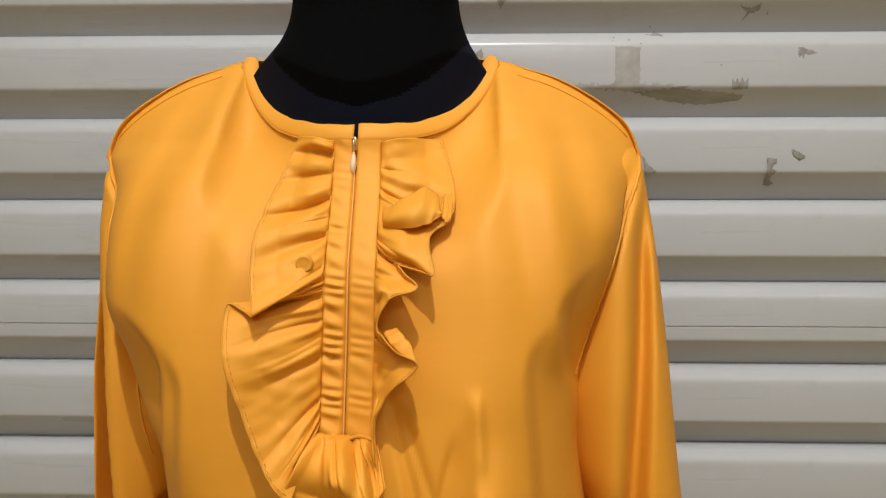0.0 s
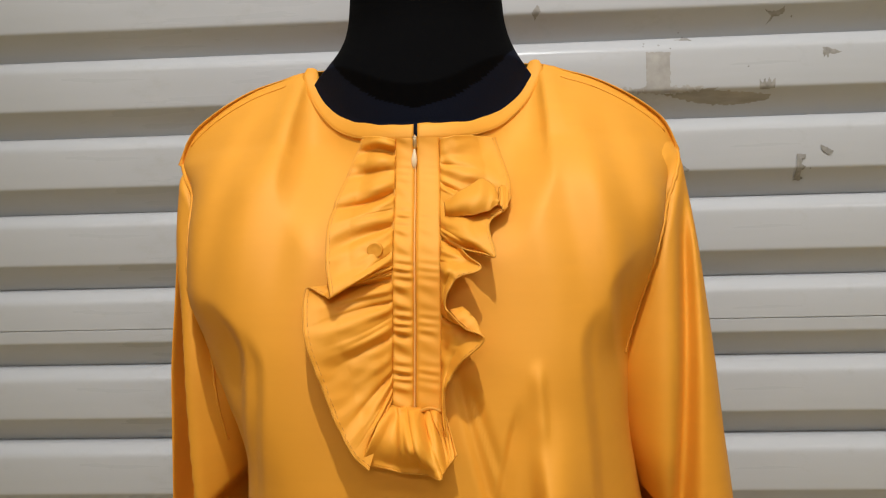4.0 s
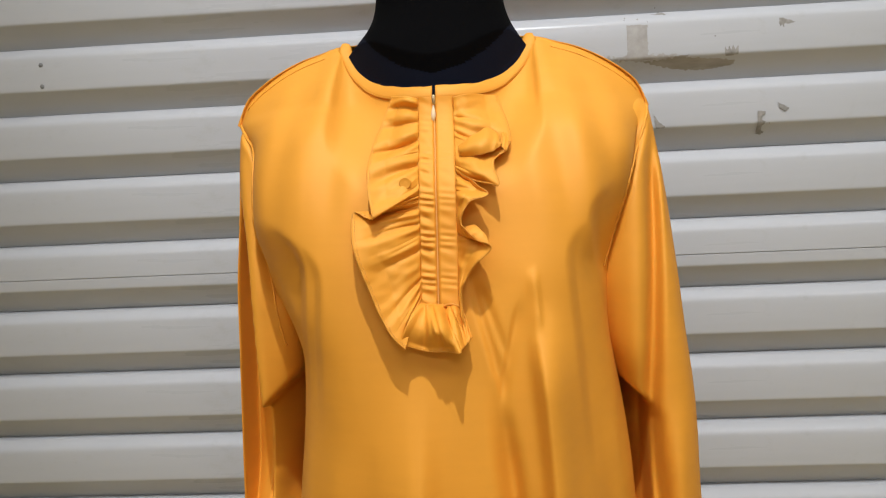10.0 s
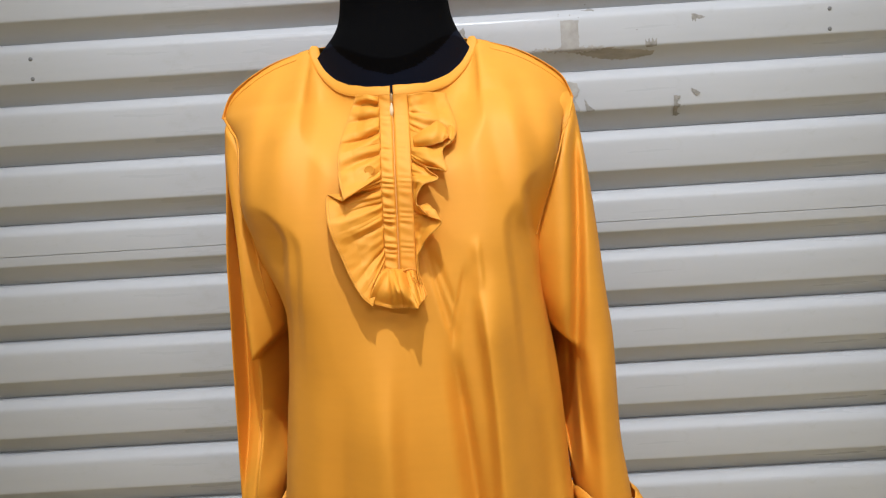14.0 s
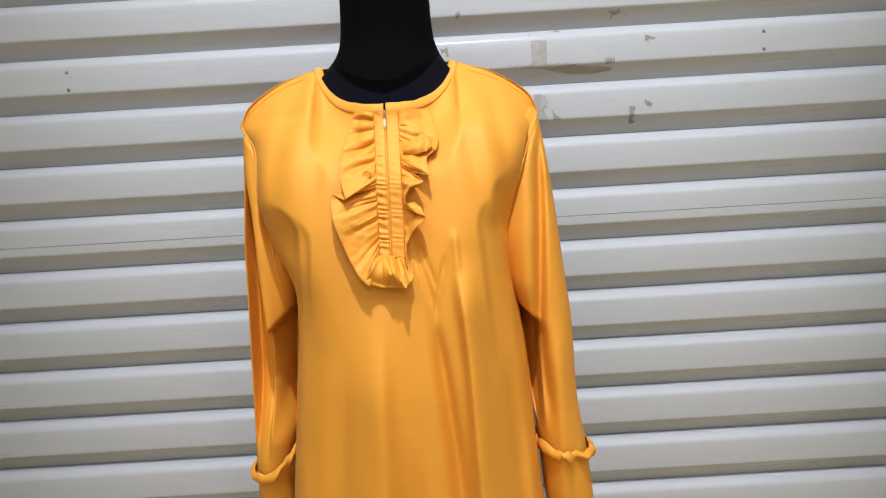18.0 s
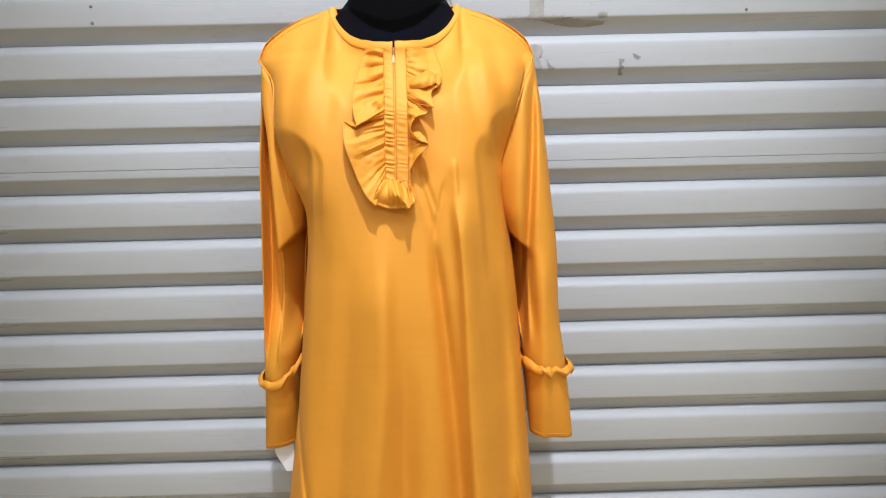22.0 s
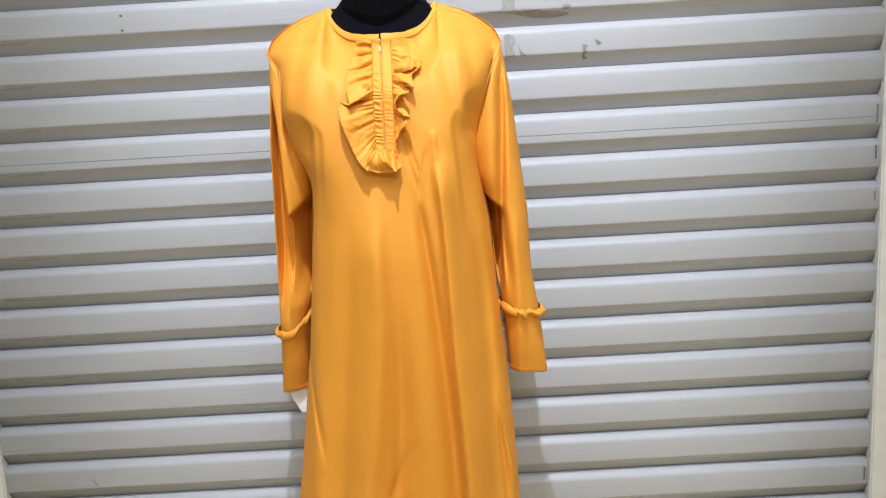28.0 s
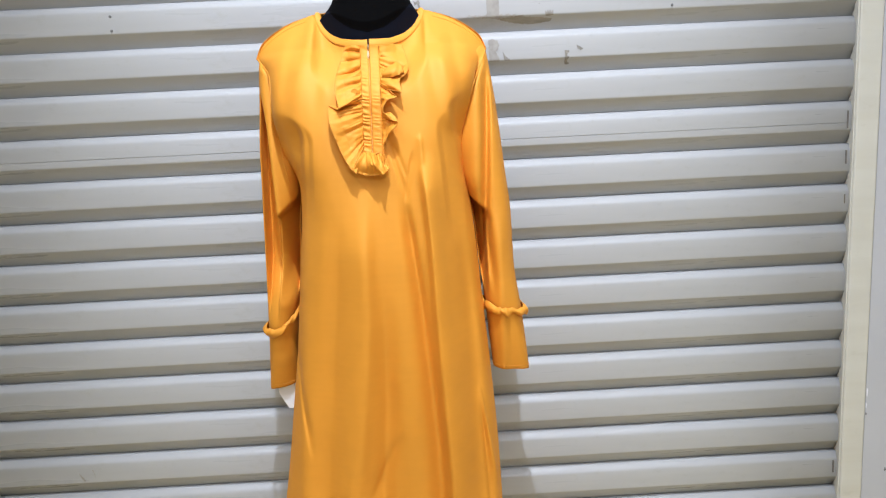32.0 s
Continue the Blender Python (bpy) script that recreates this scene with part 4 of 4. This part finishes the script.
def ruffle_end():
    """The gathered end of the ruffle, folded under the zip."""
    bm = bmesh.new()
    n, across = 90, 26
    free = path([Vector(p) for p in ((-0.0270, 1.1850, 0.0200), (-0.012, 1.1785, 0.012), (0.002, 1.1775, 0.017), (0.0160, 1.1790, 0.029), (0.0175, 1.1805, 0.025), (0.0215, 1.1830, 0.016), (0.0250, 1.1870, 0.012))], n)
    lines, rim = [], []
    for j in range(n + 1):
        u = j / n
        f = free[j]
        hx, hz = -0.0150 + 0.0325 * u, Z_LOW + 0.004 * (1 - u) - 0.001
        row = []
        for i in range(across + 1):
            b = i / across
            x = hx + (f.x - hx) * b
            z = hz + (f.y - hz) * b
            lift = 0.005 + (f.z - 0.004) * b + 0.012 * math.sin(math.pi * min(1, b * 1.1)) * math.sin(math.pi * min(1, 0.15 + u))
            lift += 0.0034 * math.sin(u * 17 + 3 * b) * (1 - 0.6 * b) * step(0, 0.1, b)
            lift += 0.0014 * math.asin(0.95 * math.sin(u * 23 + 4 * b + 1.5 * math.sin(u * 9))) * step(0.05, 0.3, b) * (1 - 0.7 * b)
            lift += 0.0060 * bell((u - 0.45 + 0.1 * b) / 0.09) * bell((b - 0.45) / 0.22) - 0.0050 * bell((u - 0.58) / 0.06) * bell((b - 0.40) / 0.25)
            lift += 0.0030 * bell((u - 0.25 - 0.25 * b) / 0.06) - 0.003 * bell((u - 0.62 + 0.2 * b) / 0.05)
            for at, width, high in ((0.22, 0.035, 0.0030), (0.34, 0.025, -0.0045), (0.44, 0.030, 0.0020), (0.74, 0.022, -0.0045), (0.84, 0.030, 0.0035), (0.93, 0.020, -0.0030)):
                lift += high * bell((u - at - 0.05 * math.sin(3 * b)) / width) * math.sin(math.pi * min(1, 0.12 + 0.8 * b))
            row.append(on_front(x, z, lift))
        lines.append(row)
        rim.append(row[-1])
    grid(bm, lines)
    bmesh.ops.recalc_face_normals(bm, faces=bm.faces)
    ob = thick(part("ruffle_end", bm, M_CLOTH, dress, "puckered end of the ruffle"), 0.0007, 0)
    bm = bmesh.new()
    tube(bm, rim, 0.00055, 6)
    part("hem", bm, M_HEM, ob)


ruffle_end()

# covered button on the open ruffle
bm = bmesh.new()
c = on_front(-0.0205, 1.2995, 0.0130)
rings = [[c + Vector((r * math.cos(a), -h, r * math.sin(a))) for a in (2 * math.pi * i / 24 for i in range(24))] for r, h in ((0.0046, -0.004), (0.0046, 0.0002), (0.0041, 0.0010), (0.0034, 0.0006), (0.0012, 0.0008))]
vs = grid(bm, rings, True)
bm.faces.new(vs[-1])
part("button", bm, M_CLOTH, ruffle_l, "small covered button")

# ---- marks and small things on the shutter ----
def inside(poly, x, z):
    hit = False
    for (x0, z0), (x1, z1) in zip(poly, poly[1:] + poly[:1]):
        if (z0 > z) != (z1 > z) and x < x0 + (z - z0) / (z1 - z0) * (x1 - x0):
            hit = not hit
    return hit


def residue(name, poly, material, cell=0.0008, ragged=0.0012, holes=0.0, label="", lift=0.0005):
    """A thin worn patch that lies on its slat, with a ragged outline."""
    x0, x1 = min(p[0] for p in poly), max(p[0] for p in poly)
    z0, z1 = min(p[1] for p in poly), max(p[1] for p in poly)
    bm = bmesh.new()
    verts = {}

    def vert(i, j):
        if (i, j) not in verts:
            x, z = x0 + i * cell, z0 + j * cell
            verts[i, j] = bm.verts.new((x, slat_y(z) - lift, z))
        return verts[i, j]

    for i in range(-2, int((x1 - x0) / cell) + 3):
        for j in range(-2, int((z1 - z0) / cell) + 3):
            x, z = x0 + (i + 0.5) * cell, z0 + (j + 0.5) * cell
            n = noise.noise_vector(Vector((x * 260, 3.0, z * 260)))
            if inside(poly, x + ragged * n.x, z + ragged * n.z) and noise.noise(Vector((x * 420, 9.0, z * 420))) > -1 + holes:
                bm.faces.new((vert(i, j), vert(i + 1, j), vert(i + 1, j + 1), vert(i, j + 1)))
    slat = slats[slat_of((z0 + z1) / 2)]
    ob = part(name, bm, material, slat, label)
    ob.matrix_parent_inverse = Matrix.Translation(slat.location).inverted()
    return ob


def strip_of(x0, z0, x1, z1):
    return [(x0, z0), (x1, z0), (x1, z1), (x0, z1)]


residue("tape_residue", strip_of(0.206, 1.4355, 0.2295, 1.4745), M_GLUE, ragged=0.0007, holes=0.12, label="faded square of old tape")
residue("tape_residue", [(0.166, 1.4395), (0.205, 1.4400), (0.252, 1.4400), (0.262, 1.4380), (0.258, 1.4345), (0.225, 1.4335), (0.190, 1.4350)], M_GLUE, ragged=0.003, holes=0.45, label="pale smear of adhesive")
residue("tape_residue", [(0.222, 1.4330), (0.255, 1.4350), (0.268, 1.4375), (0.276, 1.4385), (0.272, 1.4350), (0.300, 1.4335), (0.329, 1.4300), (0.327, 1.4262), (0.305, 1.4225), (0.285, 1.4215), (0.262, 1.4240), (0.240, 1.4285)],
        M_SMEAR, ragged=0.0015, holes=0.12, label="brown smear along the slat's foot")
residue("tape_residue", [(0.3165, 1.4345), (0.3155, 1.4440), (0.3185, 1.4400), (0.3200, 1.4455), (0.3225, 1.4400), (0.3250, 1.4465), (0.3270, 1.4405), (0.3305, 1.4460), (0.3310, 1.4350)], M_RES, ragged=0.0010, holes=0.28, label="torn tape scrap")
residue("tape_residue", [(0.3760, 1.4735), (0.3830, 1.4725), (0.3940, 1.4680), (0.3880, 1.4655), (0.3825, 1.4665), (0.3805, 1.4620), (0.3790, 1.4665), (0.3765, 1.4630)], M_RES, ragged=0.0008, holes=0.22, label="torn tape scrap")
residue("tape_residue", [(0.3505, 1.3705), (0.3600, 1.3695), (0.3595, 1.3660), (0.3555, 1.3650), (0.3560, 1.3600), (0.3600, 1.3575), (0.3560, 1.3530), (0.3555, 1.3495), (0.3605, 1.3470), (0.3560, 1.3440), (0.3505, 1.3450)], M_RES, ragged=0.0010, holes=0.30, label="torn tape scrap")
residue("tape_residue", [(0.3730, 1.3785), (0.3800, 1.3760), (0.3860, 1.3710), (0.3800, 1.3690), (0.3750, 1.3725)], M_RES, ragged=0.0010, holes=0.22, label="torn tape scrap")
residue("tape_residue", [(0.2330, 1.3725), (0.2355, 1.3700), (0.2400, 1.3625), (0.2470, 1.3585), (0.2465, 1.3565), (0.2360, 1.3560), (0.2350, 1.3640)], M_RES, ragged=0.0008, holes=0.18, label="torn tape scrap")
residue("tape_residue", [(0.2070, 1.3950), (0.2140, 1.3965), (0.2240, 1.3935), (0.2275, 1.3860), (0.2250, 1.3780), (0.2205, 1.3740), (0.2235, 1.3660), (0.2280, 1.3600), (0.2260, 1.3560), (0.2080, 1.3555)], M_GLUE, ragged=0.0010, holes=0.10, label="grey stain of old tape")
residue("tape_residue", [(0.3220, 1.5135), (0.3300, 1.5100), (0.3420, 1.5145), (0.3410, 1.5075), (0.3330, 1.5060), (0.3260, 1.4985), (0.3300, 1.5065)], M_RES, ragged=0.0010, holes=0.15, label="torn tape scrap")
residue("tape_residue", [(0.2345, 1.4868), (0.2420, 1.4882), (0.2465, 1.4925), (0.2490, 1.4885), (0.2525, 1.4850), (0.2440, 1.4858)], M_RES, ragged=0.0008, holes=0.12, label="torn tape scrap")
residue("tape_residue", [(0.0700, 1.4720), (0.0735, 1.4690), (0.0770, 1.4705), (0.0805, 1.4740), (0.0825, 1.4590), (0.0790, 1.4585), (0.0775, 1.4660), (0.0730, 1.4630)], M_RES, ragged=0.0008, holes=0.10, label="torn tape scrap")
residue("tape_residue", [(0.0945, 1.5170), (0.1010, 1.5250), (0.1040, 1.5180), (0.0980, 1.5120)], M_RES, ragged=0.0010, holes=0.15, label="torn tape scrap")
residue("scratch", [(-0.6620, 0.5800), (-0.6560, 0.5720), (-0.6480, 0.5620), (-0.6510, 0.5590), (-0.6560, 0.5670)], M_RES, ragged=0.0008, holes=0.1, label="dark scuff in the paint")
residue("scratch", [(-0.6340, 0.5840), (-0.6300, 0.5760), (-0.6290, 0.5650), (-0.6275, 0.5740), (-0.6310, 0.5840)], M_GLUE, ragged=0.0008, holes=0.1, label="pale scuff in the paint")
spots = random.Random(7)
for x, z in ((0.2050, 1.4838), (0.2040, 1.4805), (0.2190, 1.4812), (0.2300, 1.4775), (0.3500, 1.5060), (0.2420, 1.4960), (0.3640, 1.3560), (0.3050, 1.4570)):
    r = 0.0007 + 0.0006 * spots.random()
    residue("speck", [(x + r * math.cos(a), z + r * math.sin(a)) for a in (0.3, 1.5, 2.6, 3.9, 5.2)], M_RES, cell=0.0004, ragged=0.0003)


def rivet(x, z):
    bm = bmesh.new()
    y = slat_y(z)
    rings = [[Vector((x + r * math.cos(a), y - h, z + r * math.sin(a))) for a in (2 * math.pi * i / 16 for i in range(16))] for r, h in ((0.0028, -0.0005), (0.0028, 0.0004), (0.0023, 0.0010), (0.0013, 0.0014), (0.0003, 0.0015))]
    vs = grid(bm, rings, True)
    bm.faces.new(vs[-1])
    bmesh.ops.recalc_face_normals(bm, faces=bm.faces)
    slat = slats[slat_of(z)]
    ob = part("rivet", bm, M_RIVET, slat, "dull steel rivet")
    ob.matrix_parent_inverse = Matrix.Translation(slat.location).inverted()


for x in (-0.489, 0.554):
    for z in (1.4685, 1.4430):
        rivet(x, z)

# worn plastic end locks at the slats' right ends
for k, lo, hi in ((0, 1.198, 1.232), (1, 1.130, 1.156), (2, 1.052, 1.070), (9, 0.486, 0.512)):
    bm = bmesh.new()
    box(bm, (0.8950, slat_y((lo + hi) / 2) - 0.0012, lo), (0.8978, slat_y((lo + hi) / 2) + 0.002, hi), 0.0005)
    ob = part("end_lock", bm, M_DARK, slats[k], "dark worn end lock", smooth=False)
    ob.matrix_parent_inverse = Matrix.Translation(slats[k].location).inverted()

# chipped paint along the wall's edge beside the rail
for n, (x, z, w, h) in enumerate(((0.9575, 0.660, 0.0017, 0.014), (0.9567, 0.632, 0.0015, 0.008), (0.9570, 0.614, 0.0016, 0.004), (1.003, 0.489, 0.0025, 0.004))):
    bm = bmesh.new()
    ring = [Vector((x + w * math.cos(a) * (0.7 + 0.3 * math.sin(3 * a + n)), -0.0126, z + h * math.sin(a) * (0.8 + 0.2 * math.cos(2 * a + n)))) for a in (2 * math.pi * i / 14 for i in range(14))]
    low = [p + Vector((0, 0.001, 0)) for p in ring]
    vs = grid(bm, [low, ring], True)
    bm.faces.new(vs[-1])
    bmesh.ops.recalc_face_normals(bm, faces=bm.faces)
    part("paint_chip", bm, M_PAPER if n < 2 else M_DARK, bpy.data.objects["wall_north_right"], smooth=False)

# ---- hang tag below the cuff ----
tag = bmesh.new()
outline = [(-0.205, 0.810), (-0.176, 0.818), (-0.174, 0.758), (-0.188, 0.757), (-0.203, 0.786)]
front = [tag.verts.new((x, -0.178 + 0.05 * (0.8 - z), z)) for x, z in outline]
back = [tag.verts.new((x, -0.1774 + 0.05 * (0.8 - z), z)) for x, z in outline]
tag.faces.new(front)
tag.faces.new(back[::-1])
for i in range(len(outline)):
    j = (i + 1) % len(outline)
    tag.faces.new((front[i], back[i], back[j], front[j]))
bmesh.ops.recalc_face_normals(tag, faces=tag.faces)
part("hang_tag", tag, M_PAPER, left.ob, "plain white paper tag inside the cuff", smooth=False)

# ---- ceiling lamps ----
spot_lamp = tagged(new("spotlight"), "small white ceiling spotlight aimed at the dress", "lamp")
bm = bmesh.new()
tube(bm, [Vector((SPOT[0], SPOT[1] - 0.02, z)) for z in (3.2, 3.12)], 0.018, 24)
part("mount", bm, M_LAMP, spot_lamp)
aim = (Vector(AIM) - Vector(SPOT)).normalized()
bm = bmesh.new()
tube(bm, [Vector(SPOT) - aim * d for d in (0.05, 0.12, 0.16)], lambda u: 0.055 - 0.02 * u, 24)
part("housing", bm, M_LAMP, spot_lamp)
# made-up housings for the unseen strips, two of them added as fill
for strip_x, strip_y, length, power in ADDED_STRIPS:
    fitting = tagged(new("added_strip_lamp"), "unseen long white strip lamp added under the ceiling", "lamp", "strip lamps")
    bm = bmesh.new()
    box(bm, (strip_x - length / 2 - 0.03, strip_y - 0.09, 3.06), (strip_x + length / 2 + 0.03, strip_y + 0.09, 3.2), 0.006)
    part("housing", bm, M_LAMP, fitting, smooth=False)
